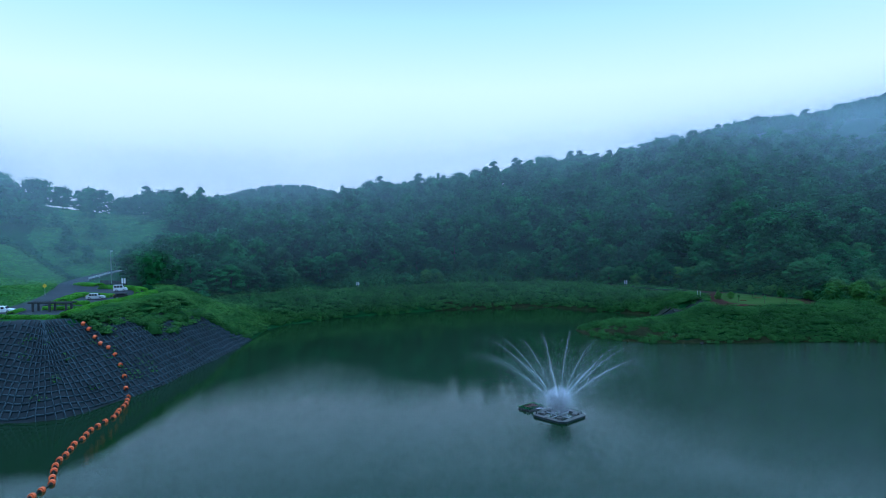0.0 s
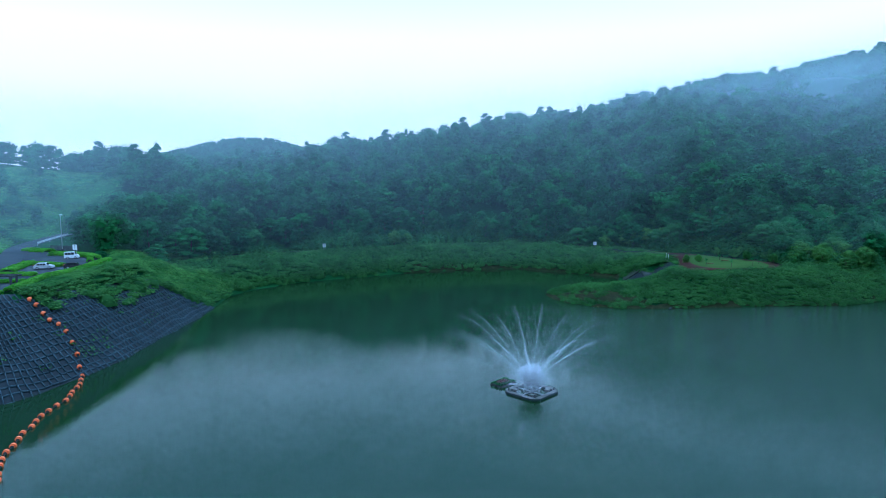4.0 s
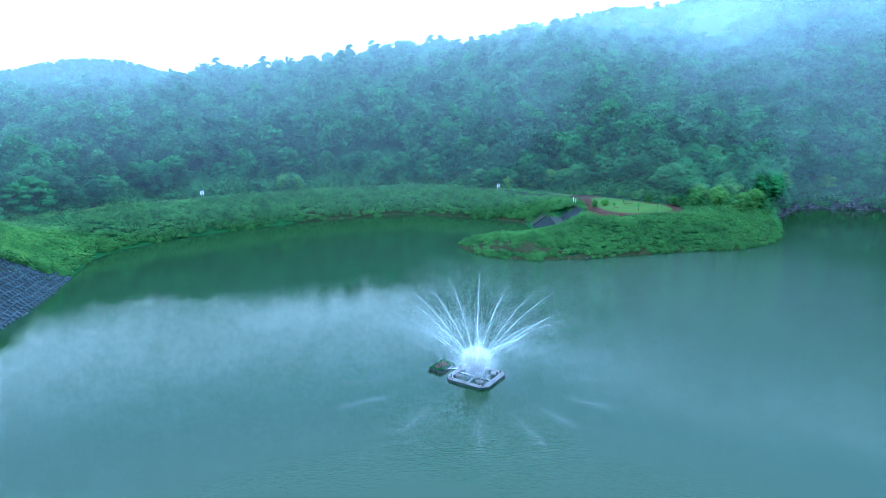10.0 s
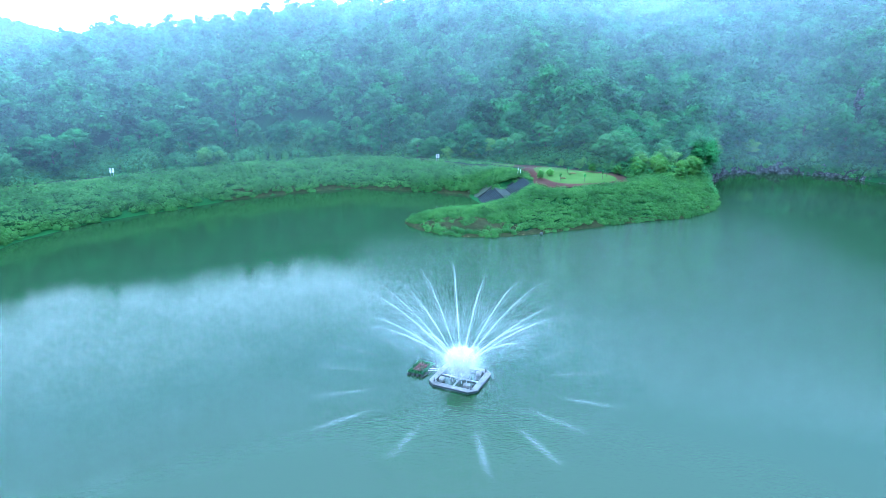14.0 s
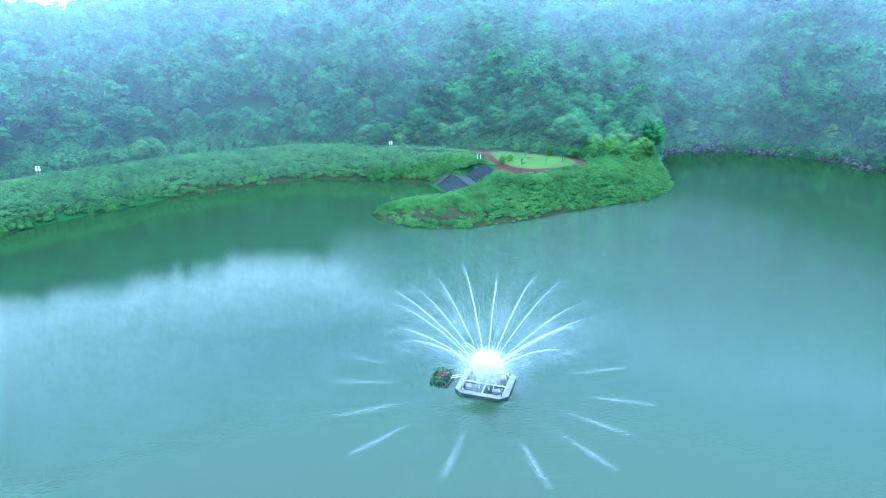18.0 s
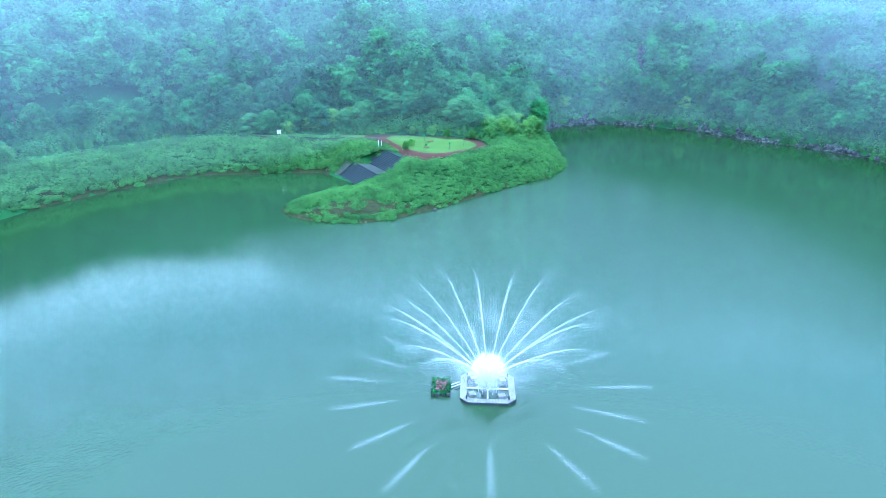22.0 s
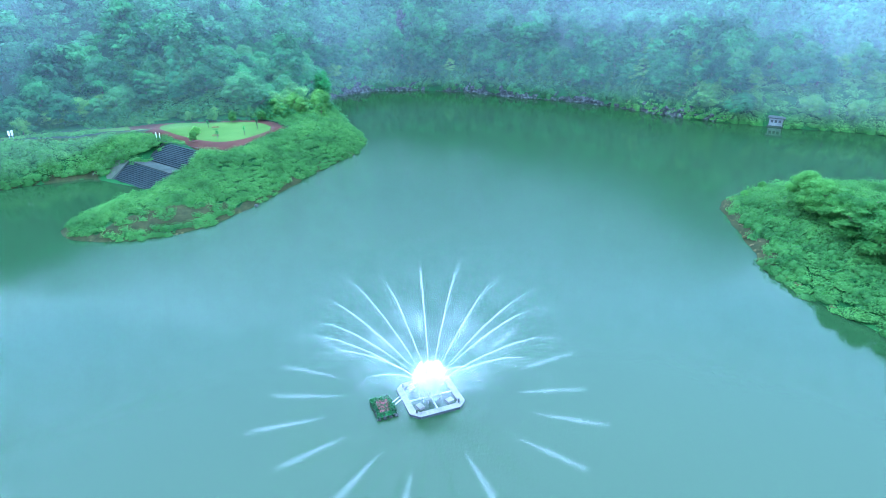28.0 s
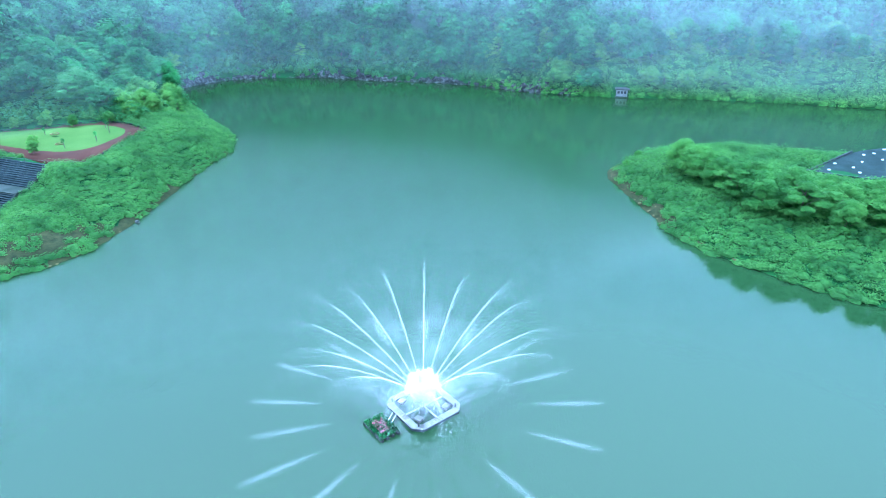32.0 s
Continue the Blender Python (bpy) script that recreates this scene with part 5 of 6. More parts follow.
# ---- floating fountain ----
E1, E2 = Vector((0.737, -0.677, 0)), Vector((0.677, 0.737, 0))
FC = Vector((4.21, 0.89, 0))
yaw_f = math.degrees(math.atan2(E1.y, E1.x))
fountain = thing("floating_fountain", pose(FC.x, FC.y, 0, 0, 0, yaw_f), "floating fountain on a grey cut-cornered deck with white jets", "fountain")
H = 3.5
bm = bmesh.new()
for k in range(4):
    m = Matrix.Rotation(k * math.pi / 2, 4, "Z")
    box(bm, (0, -H + 0.42, 0.1), (2 * H - 2.0, 0.8, 0.42), 0, 0.03, m)
    box(bm, (H - 0.78, -H + 0.78, 0.1), (1.5, 0.8, 0.42), math.pi / 4, 0.03, m)
part("pontoon", bm, DARK_CONCRETE, fountain, "dark floating pontoon ring")
plank = bpy.data.meshes.new("deck_board")
bm = boxed((0, 0, 0.345), (0.36, 0.84, 0.05), 0, 0.008)
bm.to_mesh(plank)
bm.free()
plank.materials.append(DECK)
for k in range(4):
    for q in range(13):
        hang("deck_board", plank, fountain, at=Matrix.Rotation(k * math.pi / 2, 4, "Z") @ Matrix.Translation(((q - 6) * 0.385, -H + 0.42, 0)))
    for q in range(3):
        hang("deck_board", plank, fountain, at=Matrix.Rotation(k * math.pi / 2, 4, "Z") @ Matrix.Translation((H - 0.78, -H + 0.78, 0.004)) @ Matrix.Rotation(math.pi / 4, 4, "Z") @ Matrix.Translation(((q - 1) * 0.40, 0, 0)))
for k in range(2):
    m = Matrix.Rotation(k * math.pi / 2, 4, "Z")
    part("cross_pipe", rod(bmesh.new(), m @ Vector((-H + 0.7, 0, 0.12)), m @ Vector((H - 0.7, 0, 0.12)), 0.1), STEEL, fountain)
for k in range(4):
    m = Matrix.Rotation(k * math.pi / 2, 4, "Z")
    bm = bmesh.new()
    box(bm, (H - 1.75, -H + 1.55, 0.42), (0.95, 0.75, 0.3), 0.3, 0.05, m)
    part("pump_box", bm, DECK, fountain, "pale grey pump housing inside the corner")
    bm = bmesh.new()
    a_ = m @ Vector((H - 0.85, -H + 0.85, 0.35))
    rod(bm, a_, a_ + Vector((0, 0, 0.55)), 0.12, 0.10)
    part("floodlight", bm, DARK_TRIM, fountain, "small dark floodlight on the corner")
part("nozzle_pipe", rod(bmesh.new(), (0, 0, -0.1), (0, 0, 0.9), 0.22, 0.14), STEEL, fountain)
for k in range(12):
    a_ = k * math.pi / 6
    part("nozzle", rod(bmesh.new(), (math.cos(a_) * 1.3, math.sin(a_) * 1.3, -0.05), (math.cos(a_) * 1.35, math.sin(a_) * 1.35, 0.45), 0.07, 0.04, 6), STEEL, fountain)


# the foaming heart: many short upright spouts that fall outwards
pairs = []
for k in range(84):
    a_, r0 = k * 2.39996, 0.25 + 1.05 * math.sqrt((k + 0.5) / 84)
    top, fling = rng.uniform(3.4, 4.7) * (1.12 - 0.22 * r0), rng.uniform(0.35, 1.25)
    pth = []
    for t in np.linspace(0, 0.86, 9):
        r = r0 + fling * t
        pth.append((math.cos(a_) * r, math.sin(a_) * r, 0.3 + top * (1 - (1 - 1.9 * t) ** 2)))
    pairs.append(tube(pth, np.interp(np.linspace(0, 1, 9), [0, 0.5, 1], [0.05, 0.20, 0.30]), 5))
v, f = merge(pairs)
heart = hang("spray_heart", quads_mesh("spray_heart", v, f, SPRAY, True), fountain, "dense white foaming spray in the middle")
# a ragged dome of drops, widest above the middle, thinning to loose tips
k = 17000
d = rng.normal(0, 1, (k, 3))
d /= np.linalg.norm(d, axis=1, keepdims=True)
q = rng.random(k) ** 0.9
tips = np.array([1.05 + 0.55 * noise.noise(Vector((w[0] * 5, w[1] * 5, w[2] * 1.6))) + 0.3 * noise.noise(Vector(w) * 11) for w in d])
c = d * (q * tips)[:, None] * [2.7, 2.7, 2.75] + [0, 0, 2.5]
c[:, :2] *= np.interp(c[:, 2], [0.2, 2.6], [0.72, 1.0])[:, None]
c = c[c[:, 2] > 0.3]
v, f = drops(c, 0.085)
hang("fine_spray", quads_mesh("fine_spray", v, f, SPRAY_FINE), heart)["kind"] = "stuff"

# drifting mist low over the deck
k = 5200
c = rng.normal(0, 1, (k, 3)) * [2.3, 2.3, 1.5] + [0, 0, 1.6]
c = c[c[:, 2] > 0.5]
v, f = drops(c, 0.42)
hang("low_mist", quads_mesh("low_mist", v, f, VEIL), heart)["kind"] = "stuff"

# sixteen long arching jets
JET_ANGLES = [10, 32, 55, 76, 97, 115, 133, 153, 177, 198, 228, 259, 281, 300, 322, 348]
for n, deg in enumerate(JET_ANGLES):
    a_ = radians(deg - yaw_f)
    reach, top = 21.5 + 1.2 * math.sin(n * 2.3), 11.0 + 0.7 * math.cos(n * 1.9)
    way = np.array([math.cos(a_), math.sin(a_), 0])
    start_r = -1.1

    def run(t):
        return reach * (1.4 * t if t < 0.5 else 0.7 + 0.3 * ((t - 0.5) * 2) ** 0.8)

    def climb(t):
        return top * (1 - (1 - 2 * t) ** 1.5 if t < 0.5 else 1 - ((t - 0.5) * 2) ** 2)

    def arc(t):
        return way * (start_r + run(t)) + np.array([0, 0, 0.4 + climb(t)])

    ts = np.linspace(0, 0.45, 24)
    wob = [arc(t) + rng.normal(0, 0.007, 3) * (1 + 3 * t) for t in ts]
    v, f = tube(wob, np.interp(ts, [0, 0.2, 0.36, 0.45], [0.05, 0.062, 0.06, 0.010]))
    jet = hang("water_jet", quads_mesh("water_jet", v, f, JET, True), fountain, "thin arching white water jet")
    k = 2100
    t = np.concatenate([rng.beta(2.4, 1.3, 1900) * 0.52, rng.uniform(0.40, 0.66, 200)])
    spread = 0.04 + 0.45 * t ** 2
    c = np.stack([arc(q) for q in t])
    c += rng.normal(0, 1, (k, 3)) * spread[:, None] * [0.6, 0.6, 1.0]
    c[:, 2] -= np.abs(rng.normal(0, 1.0, k)) ** 1.6 * 2.2 * t
    c = c[c[:, 2] > 0.05]
    v, f = drops(c, 0.066)
    hang("falling_spray", quads_mesh("falling_spray", v, f, SPRAY_FINE), jet)["kind"] = "stuff"
    k = 1500
    t = rng.beta(2.2, 1.8, k)
    along = reach - 9.0 + 9.5 * t + start_r
    c = way[None] * along[:, None] + np.stack([-np.sin(a_) * np.ones(k), np.cos(a_) * np.ones(k), np.zeros(k)], 1) * (rng.normal(0, 0.30, k) * (0.5 + 0.6 * t))[:, None]
    c[:, 2] = rng.uniform(0.02, 0.09, k)
    v, f = drops(c, 0.06, True)
    hang("splash", quads_mesh("splash", v, f, FOAM), jet, "streak of foam where the jet falls on the lake")["kind"] = "stuff"

# fine spray drifting between the jets
for r_out, h_out, n in ((11.5, 8.6, 0), (13.5, 7.4, 1)):
    v, f = [], []
    for i in range(9):
        t = i / 8
        for k in range(64):
            a_ = k * math.pi / 32
            wob = 1 + 0.10 * noise.noise((math.cos(a_) * 2, math.sin(a_) * 2, t * 2 + n * 9))
            v.append((math.cos(a_) * (1.0 + (r_out - 1.0) * t) * wob, math.sin(a_) * (1.0 + (r_out - 1.0) * t) * wob, 0.6 + h_out * (1 - (1 - t) ** 1.5) * wob))
    for i in range(8):
        for k in range(64):
            m_ = (k + 1) % 64
            f.append((i * 64 + k, i * 64 + m_, (i + 1) * 64 + m_, (i + 1) * 64 + k))
    hang("spray_haze", quads_mesh("spray_haze", v, f, HAZE, True), fountain, "thin drifting spray between the jets")

# flower raft tied to the deck
raft = thing("flower_raft", pose(-0.25, 4.85, 0, 0, 0, yaw_f + 90), "floating planted raft with pink flowers beside the fountain", "raft")
for k in range(4):
    part("float_tube", rod(bmesh.new(), (-1.9, -1.05 + 0.7 * k, 0.06), (1.9, -1.05 + 0.7 * k, 0.06), 0.2, 0.2, 8), BLACK, raft)
for k in range(5):
    part("crossbar", boxed((-1.6 + 0.8 * k, 0, 0.27), (0.14, 2.5, 0.1)), WOOD, raft)
for nm, mat, m0, k, sz in (("foliage", LEAF, 0.0, 500, 0.3), ("flowers", PINK, 0.12, 150, 0.16)):
    x = rng.uniform(-1.8, 1.8, k) if nm == "foliage" else rng.uniform(-1.1, 1.1, k)
    y = rng.uniform(-1.2, 1.2, k) if nm == "foliage" else rng.uniform(-0.7, 0.7, k)
    v, f = drops(np.stack([x, y, 0.34 + m0 + rng.uniform(0, 0.16, k)], 1), sz)
    hang(nm, quads_mesh(nm, v, f, mat), raft)["kind"] = "stuff"
bm = bmesh.new()
pa = FC - E1 * 3.5 + E2 * 0.9
pb = Vector((0.55, 4.15, 0))
for o in (-0.25, 0.25):
    w = Vector((-(pb - pa).y, (pb - pa).x, 0)).normalized() * o
    rod(bm, pa + w + Vector((0, 0, 0.3)), pb + w + Vector((0, 0, 0.3)), 0.05)
tagged(part("link_bars", bm, STEEL), "steel link bars tying the flower raft to the deck", "bars")


# ---- concrete crib slope ----
line = np.array([(-112, -14), (-100, -11)] + WEST_SHORE[2:11] + [(-77.4, 68)], float)
cum = np.concatenate([[0], np.cumsum(np.hypot(*np.diff(line, axis=0).T))])
PITCH = 1.42
ns = int(cum[-1] / PITCH)
ts = np.arange(ns + 1) * PITCH
q = np.stack([np.interp(ts, cum, line[:, 0]), np.interp(ts, cum, line[:, 1])], 1)
for _ in range(5):
    q[1:-1] = (q[:-2] + q[1:-1] * 2 + q[2:]) / 4
nv = 16
grid = np.zeros((ns + 1, nv + 1, 3))
dq = np.gradient(q, axis=0)
dq /= np.linalg.norm(dq, axis=1, keepdims=True)
nq = np.stack([-dq[:, 1], dq[:, 0]], 1)
for _ in range(30):
    nq[1:-1] = (nq[:-2] + nq[1:-1] * 2 + nq[2:]) / 4
    nq /= np.linalg.norm(nq, axis=1, keepdims=True)
for k in range(nv + 1):
    o = (k - 0.6) * PITCH / math.sqrt(2)
    p = q + nq * o
    grid[:, k, :2] = p
    grid[:, k, 2] = np.where(o > 0, land(p[:, 0], p[:, 1]), o) + 0.12
    grid[:, k, 2] = np.minimum(grid[:, k, 2], max(o, -1) * 1.0 + 0.5)
# the old frames have sagged and bulged with the ground
for i in range(ns + 1):
    for k in range(nv + 1):
        x, y, z = grid[i, k]
        grid[i, k, :2] += nq[i] * 0.35 * noise.noise((x * 0.35, y * 0.35, 2.0)) + dq[i] * 0.3 * noise.noise((x * 0.4, y * 0.4, 9.0))
        grid[i, k, 2] += 0.55 * noise.noise((x * 0.11, y * 0.11, 5.0)) + 0.16 * noise.noise((x * 0.6, y * 0.6, 1.0))
s = (np.arange(ns)[:, None] * (nv + 1) + np.arange(nv)[None]).ravel()
hidden = (inside_distance(BUSH_ZONE, grid[..., 0], grid[..., 1]) > 0.8) & (grid[..., 2] > 10.5)
grid[..., 2] -= 0.9 * hidden
slope = new("crib_slope", quads_mesh("crib_slope", grid.reshape(-1, 3), np.stack([s, s + nv + 1, s + nv + 2, s + 1], 1), DARK_CONCRETE))
tagged(slope, "dark weathered concrete crib slope at the water's edge", "embankment", kind="structure")
beams = []
for i in range(ns + 1):
    for k in range(nv + 1):
        p0 = grid[i, k]
        for di, dk, wd in ((1, 0, 0.20), (0, 1, 0.15)):
            if i + di > ns or k + dk > nv or p0[2] < -0.6 or p0[2] > 14.3 or hidden[i, k]:
                continue
            beams.append((i, k, p0, grid[i + di, k + dk], wd))


def beam_box(p0, p1, wd, lift):
    d = p1 - p0
    u = d / np.linalg.norm(d)
    up = np.array([0, 0, 1.0])
    side = np.cross(u, up)
    side /= np.linalg.norm(side)
    n = np.cross(side, u)
    a, b = p0 - u * 0.05, p1 + u * 0.05
    v = [e + side * sx * wd + n * sz for e in (a, b) for sx, sz in ((-0.5, -0.1), (0.5, -0.1), (0.5, lift), (-0.5, lift))]
    f = [(0, 1, 2, 3), (7, 6, 5, 4), (0, 4, 5, 1), (1, 5, 6, 2), (2, 6, 7, 3), (3, 7, 4, 0)]
    return np.array(v), np.array(f)


order = sorted(range(len(beams)), key=lambda n: abs(beams[n][2][1] - 20) + abs(beams[n][2][0] + 78))
far_pairs = []
for r, n in enumerate(order):
    i, k, p0, p1, wd = beams[n]
    lift = 0.26 + 0.05 * math.sin(i * 1.7 + k * 2.3)
    v, f = beam_box(p0, p1, wd, lift)
    if r < 300:
        hang("beam", quads_mesh("beam", v, f, BEAM), slope)
    else:
        far_pairs.append((v, f))
v, f = merge(far_pairs)
hang("beams", quads_mesh("beams", v, f, BEAM), slope)["kind"] = "stuff"


# ---- line of orange floats ----
def float_mesh():
    bm = bmesh.new()
    bmesh.ops.create_cone(bm, cap_ends=True, segments=12, radius1=0.42, radius2=0.42, depth=0.75, matrix=Matrix.Rotation(math.pi / 2, 4, "Y"))
    bmesh.ops.bevel(bm, geom=[e for e in bm.edges if e.calc_face_angle(0) > 1.0], offset=0.16, segments=2, affect="EDGES")
    me = bpy.data.meshes.new("float_body")
    bm.to_mesh(me)
    bm.free()
    me.materials.append(ORANGE)
    return me


FLOAT = float_mesh()
bm = rod(bmesh.new(), (-0.03, 0, 0), (0.03, 0, 0), 0.26, 0.26, 10)
COLLAR = bpy.data.meshes.new("collar")
bm.to_mesh(COLLAR)
bm.free()
COLLAR.materials.append(DARK_TRIM)
FLOATS_A = [(-76.3, 7.5), (-75.1, 5.3), (-73.9, 3.1), (-73.3, 1.4), (-72.6, -1.0), (-71.9, -2.6), (-71.1, -4.8), (-71.1, -7.0), (-70.8, -9.3), (-70.6, -11.3), (-69.9, -13.4), (-69.1, -15.4), (-68.8, -17.6), (-67.9, -19.6), (-67.0, -21.8), (-66.5, -23.7), (-65.5, -25.8), (-64.4, -27.5), (-63.0, -29.6), (-61.9, -31.1), (-61.5, -33.3), (-61.4, -35.0), (-61.0, -37.0), (-60.2, -39)]
FLOATS_L = [(-88.2, 12.0, 12.7), (-87.1, 12.1, 11.6), (-85.6, 11.7, 10.1), (-84.4, 11.6, 8.9), (-83.3, 12.4, 7.8), (-81.9, 12.3, 6.4), (-80.3, 11.5, 4.8), (-78.7, 10.2, 3.2), (-77.2, 8.3, 1.7)]
trail = [Vector((x, y, z)) for x, y, z in FLOATS_L] + [Vector((x, y, 0.12)) for x, y in FLOATS_A]
for k, p in enumerate(trail):
    d = trail[min(k + 1, len(trail) - 1)] - trail[max(k - 1, 0)]
    on_slope = k < len(FLOATS_L)
    z = max(ground_z(p.x, p.y), 0) + 0.75 if on_slope else 0.12
    p.z = z
    ob = thing("mooring_float", pose(p.x, p.y, z, 0, 0 if not on_slope else 12, math.degrees(math.atan2(d.y, d.x))),
               "orange barrel float resting on the concrete slope" if on_slope else "orange barrel float on the water", "float", "line of orange floats")
    hang("float_body", FLOAT, ob)
    for sx in (-0.42, 0.42):
        hang("collar", COLLAR, ob, at=pose(sx, 0, 0))
cable = bpy.data.curves.new("float_cable", "CURVE")
cable.dimensions, cable.bevel_depth = "3D", 0.06
sp = cable.splines.new("POLY")
sp.points.add(len(trail) - 1)
for c, p in zip(sp.points, trail):
    c.co = (*p, 1)
cable.materials.append(BLACK)
tagged(new("float_cable", cable), "dark cable joining the orange floats", "cable")

# ---- parking terrace ----
T = TERRACE_Z


def slab(name, outline, z, material, label, category, n=64):
    p = ring_points(outline, n)
    c = p.mean(0)
    v, f = [], []
    for t in (1.0, 0.6, 0.02):
        for x, y in c + (p - c) * t:
            v.append((x, y, z))
    for r in range(2):
        for k in range(n):
            m_ = (k + 1) % n
            f.append((r * n + k, r * n + m_, (r + 1) * n + m_, (r + 1) * n + k))
    return tagged(new(name, quads_mesh(name, v, f, material)), label, category, kind="structure")


slab("parking_lot", [(-92, 12), (-95.5, 27), (-96, 38), (-98, 50), (-103, 60), (-112, 67), (-122, 74), (-136, 80), (-136, 70), (-126, 55), (-118, 40), (-112, 24), (-106, 11)], T + 0.12, ASPHALT, "wet grey asphalt of the small parking place", "asphalt")
ob, rq, rn = ribbon([(-105, 6), (-110, 20), (-114, 32), (-119, 44), (-127, 58), (-137, 73), (-147, 88), (-151.5, 99), (-151.5, 112), (-147, 126), (-139, 138)], 6.6, 0.25, ASPHALT, "road")
tagged(ob, "wet grey asphalt road climbing past the parking place", "road", kind="structure")


def hedge(points, width, height, label):
    p = np.asarray(points, float)
    cum = np.concatenate([[0], np.cumsum(np.hypot(*np.diff(p, axis=0).T))])
    area = cum[-1] * (width + 2 * height)
    k = int(area * 26)
    t = rng.uniform(0, cum[-1], k)
    x, y = np.interp(t, cum, p[:, 0]), np.interp(t, cum, p[:, 1])
    e = 0.3
    dx = np.interp(np.minimum(t + e, cum[-1]), cum, p[:, 0]) - np.interp(np.maximum(t - e, 0), cum, p[:, 0])
    dy = np.interp(np.minimum(t + e, cum[-1]), cum, p[:, 1]) - np.interp(np.maximum(t - e, 0), cum, p[:, 1])
    ln = np.hypot(dx, dy) + 1e-9
    a_ = rng.uniform(-0.15, math.pi + 0.15, k)
    r = np.sqrt(rng.uniform(0.45, 1, k))
    o, zz = np.cos(a_) * r * width / 2, np.abs(np.sin(a_)) ** 0.5 * r * height
    base = land(x, y)
    pos = np.stack([x - dy / ln * o, y + dx / ln * o, np.maximum(base, T) + zz + 0.05], 1)
    n = np.stack([-dy / ln * np.cos(a_), dx / ln * np.cos(a_), np.sin(a_) + 0.2], 1)
    v, f = leaf_quads(pos, n / np.linalg.norm(n, axis=1, keepdims=True), rng.uniform(0.25, 0.42, k))
    ob = new("hedge", quads_mesh("hedge", v, f, HEDGE))
    return tagged(ob, label, "hedge", "hedges of the parking place")


hedge([(-91.6, 11), (-94.3, 20.5), (-96.8, 28.5), (-96.2, 36), (-96.6, 42), (-98.6, 50), (-100, 57.5)], 2.4, 1.2, "long clipped yellow-green hedge along the terrace edge")
hedge([(-91.5, 9.3), (-97, 9.2), (-104, 9.4)], 1.6, 0.9, "low clipped hedge above the concrete slope")
hedge([(-106, 14.6), (-108.2, 20.5)], 1.5, 0.8, "short clipped hedge beside the parked car")
hedge([(-104.6, 22.2), (-100, 22.8), (-96.5, 22.8)], 1.6, 0.9, "low clipped hedge behind the pergola")
hedge([(-109.8, 31.5), (-105, 32.2), (-101.4, 32.2)], 2.0, 1.0, "clipped hedge in front of the parking island")
hedge([(-111.8, 37.0), (-114.5, 44), (-117.5, 52.5)], 3.6, 0.9, "broad clipped hedge along the road")
hedge([(-116.5, 50), (-110.5, 48.5), (-105, 46.8)], 2.0, 1.1, "clipped yellow-green hedge behind the silver car")
hedge([(-124, 70), (-117, 69), (-110, 65.5), (-105, 60.5)], 2.8, 1.3, "clipped hedge behind the parked van")
hedge([(-140, 82.5), (-135, 80), (-130.5, 78.5)], 4.6, 1.0, "rounded hedge in the bend of the road")
hedge([(-105.5, 58.5), (-103.5, 55)], 1.6, 1.0, "short clipped hedge block")
for x, y, s_ in ((-108, 68, 0.24), (-112, 73, 0.20)):
    ob = thing("bush", Matrix.LocRotScale((x, y, T - 1.0), Euler((0, 0, x)), (s_ * 1.2, s_ * 1.2, s_)), "rounded dark green bush beside the parking place", "bush")
    hang("foliage", near_crowns[5], ob)


def wheel(parent, x, y, r):
    w = part("wheel", rod(bmesh.new(), (x, y - 0.1, r), (x, y + 0.1, r), r, r, 16), BLACK, parent)
    part("rim", rod(bmesh.new(), (x, y - 0.115, r), (x, y + 0.115, r), r * 0.6, r * 0.6, 12), STEEL, w)


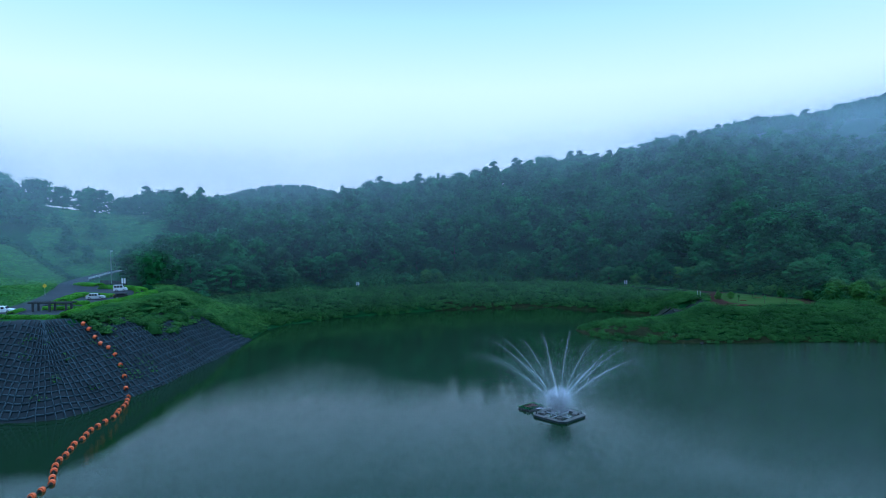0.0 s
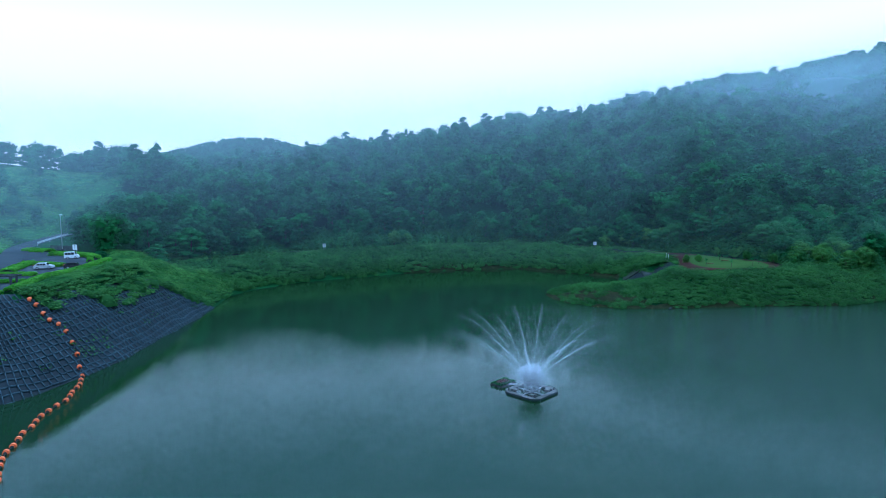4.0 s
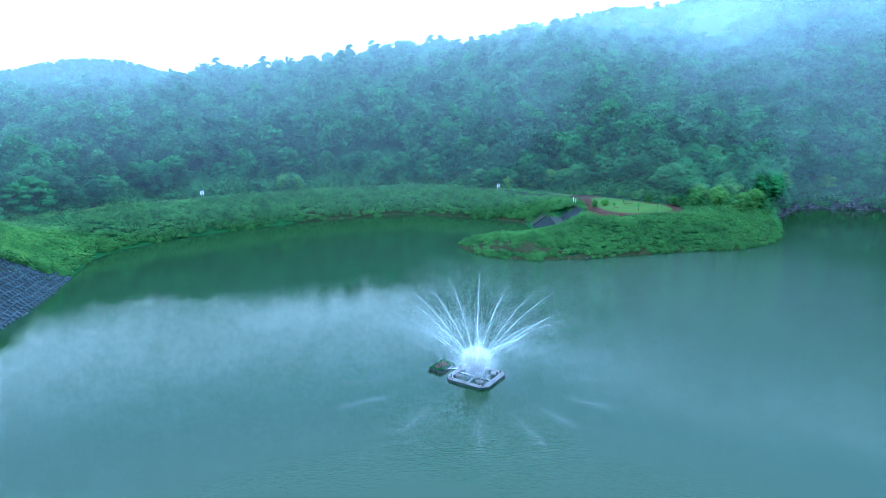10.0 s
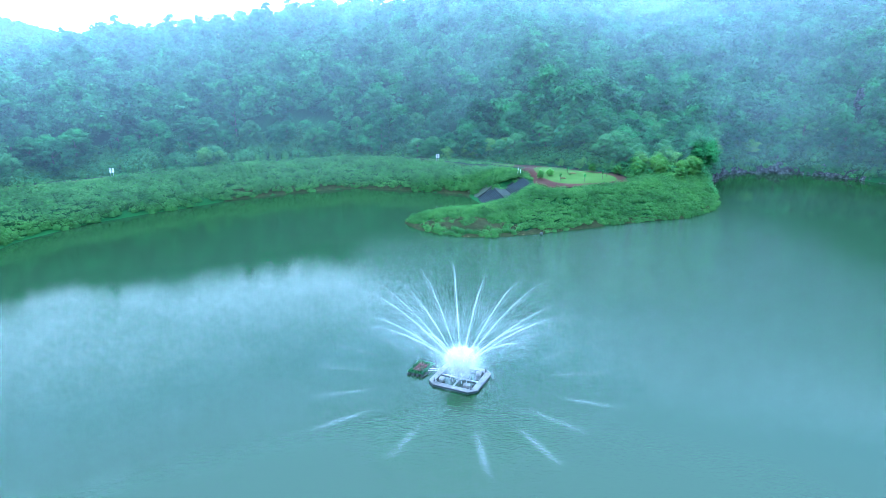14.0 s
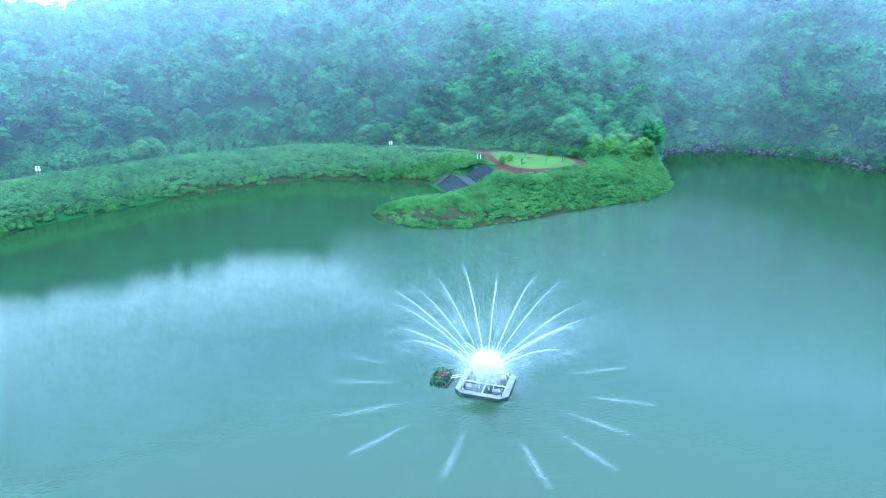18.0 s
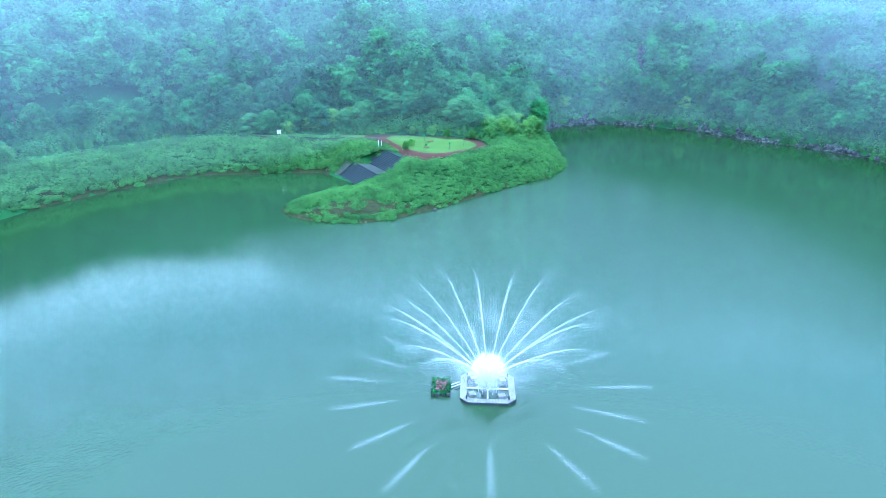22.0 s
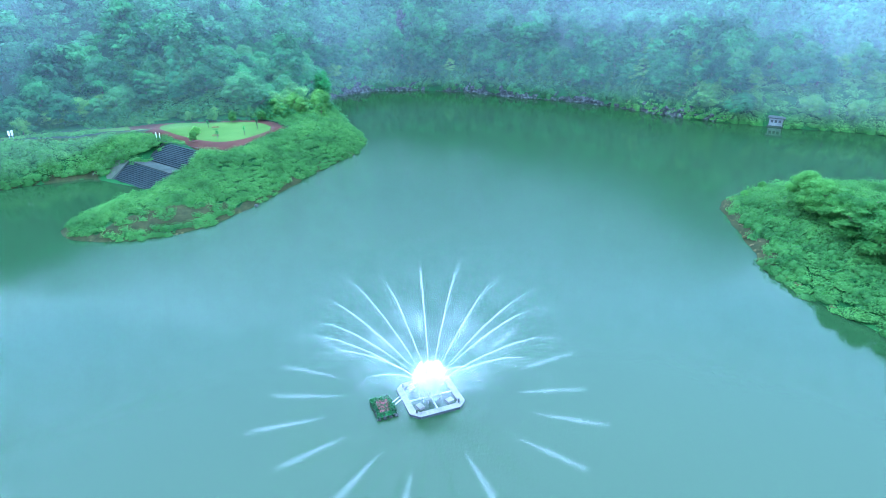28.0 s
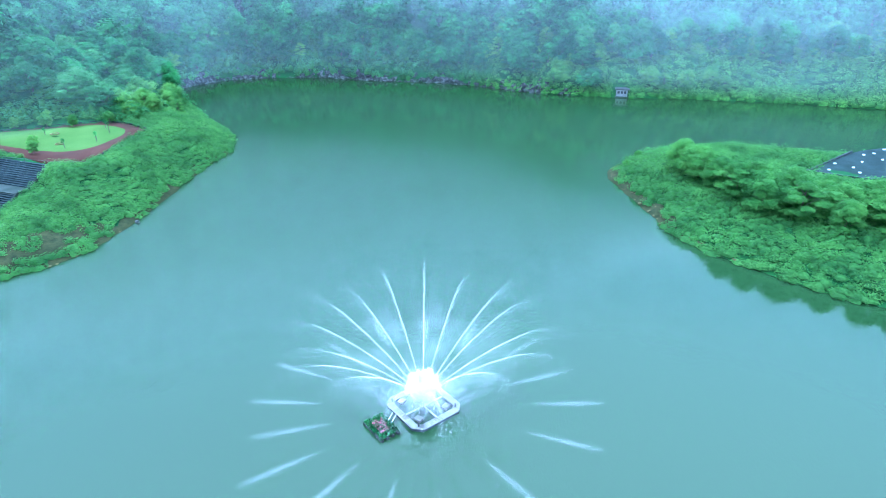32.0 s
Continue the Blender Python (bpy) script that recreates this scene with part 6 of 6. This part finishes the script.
def vehicle(name, at, profile, cabin, width, paint, label):
    """profile: side outline of the body; cabin: x from, x to, z of the window line, z of the roof."""
    ob = thing(name, at, label, "car", "parked cars")
    bm = bmesh.new()
    loops = []
    for y, k in ((-width / 2, 0.94), (-width / 2 + 0.08, 1.0), (width / 2 - 0.08, 1.0), (width / 2, 0.94)):
        loops.append([bm.verts.new((x * (0.97 if k < 1 else 1), y * (1 - 0.10 * max(0, z - cabin[2]) / 0.6), 0.2 + (z - 0.2) * (0.985 if k < 1 else 1))) for x, z in profile])
    for A, B in zip(loops[:-1], loops[1:]):
        for k in range(len(A)):
            m_ = (k + 1) % len(A)
            bm.faces.new((A[k], A[m_], B[m_], B[k]))
    bm.faces.new(loops[0][::-1])
    bm.faces.new(loops[-1])
    bmesh.ops.recalc_face_normals(bm, faces=bm.faces[:])
    part("body", bm, paint, ob)
    x0, x1, zb, zt = cabin
    n = 3
    for sy in (-1, 1):
        for k in range(n):
            xa = x0 + (x1 - x0) * k / n + 0.06
            xb = x0 + (x1 - x0) * (k + 1) / n - 0.06
            part("side_window", boxed(((xa + xb) / 2, sy * (width / 2 - 0.035), (zb + zt) / 2), (xb - xa, 0.06, zt - zb - 0.08), 0, 0.02), GLASS, ob)
    bm = bmesh.new()
    box(bm, (x1 + 0.28, 0, (zb + zt) / 2 + 0.02), (0.05, width * 0.8, (zt - zb) * 1.12), 0, 0.01)
    bmesh.ops.rotate(bm, verts=bm.verts, cent=(x1 + 0.28, 0, (zb + zt) / 2), matrix=Matrix.Rotation(-0.6, 3, "Y"))
    part("windscreen", bm, GLASS, ob)
    lo, hi = min(p[0] for p in profile), max(p[0] for p in profile)
    part("rear_window", boxed((x0 - 0.12, 0, (zb + zt) / 2), (0.05, width * 0.8, zt - zb), 0, 0.01), GLASS, ob)
    for sy in (-1, 1):
        part("headlight", boxed((hi - 0.08, sy * width * 0.36, 0.72), (0.16, 0.34, 0.18), 0, 0.03), WHITE, ob)
        part("tail_light", boxed((lo + 0.07, sy * width * 0.40, 0.95), (0.12, 0.2, 0.34), 0, 0.03), LAMP_RED, ob)
        for x in (lo + 0.85, hi - 0.85):
            wheel(ob, x, sy * (width / 2 - 0.09), 0.33)
    part("front_bumper", boxed((hi - 0.02, 0, 0.42), (0.14, width * 0.9, 0.26), 0, 0.05), paint, ob)
    return ob


VAN = [(x * 0.78, z) for x, z in [(-2.2, 0.3), (2.15, 0.3), (2.25, 0.7), (2.0, 1.05), (1.45, 1.2), (0.75, 1.88), (-1.9, 1.92), (-2.2, 1.7)]]
HATCH = [(-2.0, 0.28), (2.0, 0.28), (2.08, 0.6), (1.8, 0.85), (1.0, 0.98), (0.35, 1.48), (-1.2, 1.5), (-1.9, 1.05), (-2.05, 0.8)]
vehicle("van", pose(-112.8, 62.0, T + 0.13, 0, 0, 26), VAN, (-1.55, 0.7, 1.12, 1.8), 1.48, WHITE, "white minivan parked against the hedge")
vehicle("car", pose(-106.8, 42.6, T + 0.13, 0, 0, 20), HATCH, (-1.35, 0.55, 0.93, 1.42), 1.7, SILVER, "silver hatchback parked beside the hedge")
vehicle("car", pose(-100.2, 43.6, T + 0.13, 0, 0, 28), HATCH, (-1.35, 0.55, 0.93, 1.42), 1.7, BLACK, "black car half hidden by the hedge")
vehicle("car", pose(-109.6, 17.0, T + 0.13, 0, 0, 15), HATCH, (-1.35, 0.55, 0.93, 1.42), 1.7, WHITE, "white car at the end of the parking place")

ob, _, _ = ribbon([(-116, 6.6), (-104, 7.0), (-97, 7.3), (-92.5, 9.2)], 2.2, 0.12, MEADOW, "verge")
tagged(ob, "green mown grass strip above the concrete slope", "grass", kind="structure")
# street lamp
lamp = thing("street_lamp", pose(-126.8, 79.1, ground_z(-126.8, 79.1)), "tall grey street lamp beside the parking place", "street lamp")
part("pole", rod(bmesh.new(), (0, 0, -0.5), (0, 0, 11.1), 0.16, 0.09), STEEL, lamp)
part("lamp_head", boxed((0.25, 0, 11.15), (0.8, 0.34, 0.22), 0, 0.06), WHITE, lamp)
part("base_box", boxed((0, 0, 0.5), (0.4, 0.4, 1.0), 0, 0.03), DARK_TRIM, lamp)


def board_fence(x0, y0, x1, y1, h):
    d = Vector((x1 - x0, y1 - y0))
    ob = thing("board_fence", pose((x0 + x1) / 2, (y0 + y1) / 2, max(T, ground_z((x0 + x1) / 2, (y0 + y1) / 2)), 0, 0, math.degrees(math.atan2(d.y, d.x))), "dark brown board fence below the lamp", "fence")
    n = int(d.length / 0.45)
    for k in range(n):
        part("board", boxed(((k + 0.5) * d.length / n - d.length / 2, 0, h / 2), (d.length / n - 0.04, 0.06, h), 0, 0.01), WOOD, ob)


board_fence(-134, 84, -124, 82.5, 1.5)

# guard rail
pts = [(-147.2, 97, 0), (-147.9, 104, 0), (-147.6, 111, 0), (-146, 118, 0), (-143, 124, 0), (-139.5, 130, 0)]
rail = thing("guard_rail", pose(0, 0, 0), "white steel guard rail along the climbing road", "guard rail")
prev = None
for x, y, _ in pts:
    z = ground_z(x, y) + 0.2
    part("post", rod(bmesh.new(), (x, y, z - 0.4), (x, y, z + 0.85), 0.08), WHITE, rail)
    if prev:
        d = Vector((x, y, z)) - Vector(prev)
        m = Matrix.Translation((Vector((x, y, z)) + Vector(prev)) / 2 + Vector((0, 0, 0.7))) @ d.to_track_quat("X", "Z").to_matrix().to_4x4()
        part("beam", box(bmesh.new(), (0, 0, 0), (d.length, 0.1, 0.6), 0, 0.03, m), WHITE, rail)
    prev = (x, y, z)

# pergola
pg = thing("pergola", pose(-100.9, 20.0, T + 0.1, 0, 0, 4), "long dark timber pergola at the terrace edge", "pergola")
for k in range(3):
    for sy in (-0.9, 0.9):
        part("post", boxed((-3.6 + 3.6 * k, sy, 0.9), (0.34, 0.34, 1.8), 0, 0.02), WOOD, pg)
for sy in (-0.9, 0.9):
    part("beam", boxed((0, sy, 1.86), (9.4, 0.14, 0.2), 0, 0.01), WOOD, pg)
for k in range(17):
    part("rafter", boxed((-4.5 + 0.5625 * k, 0, 2.02), (0.09, 2.5, 0.12)), WOOD, pg)

# signs of the parking place
sg = thing("road_sign", pose(-124.6, 48.0, T), "yellow diamond road sign on a thin post", "sign")
part("post", rod(bmesh.new(), (0, 0, -0.3), (0, 0, 3.2), 0.05), STEEL, sg)
part("plate", box(bmesh.new(), (0, 0, 0), (0.9, 0.05, 0.9), 0, 0.0, Matrix.Translation((0, -0.08, 3.0)) @ Matrix.Rotation(math.pi / 4, 4, "Y")), YELLOW, sg)
ps = thing("sign_post", pose(-113.8, 65.2, T), "pair of white sign boards behind the parked van", "sign")
for sx in (-0.35, 0.35):
    part("post", rod(bmesh.new(), (sx, 0, -0.2), (sx, 0, 3.2), 0.06), STEEL, ps)
    part("board", boxed((sx, -0.08, 2.9), (0.55, 0.05, 1.5), 0, 0.02), WHITE, ps)
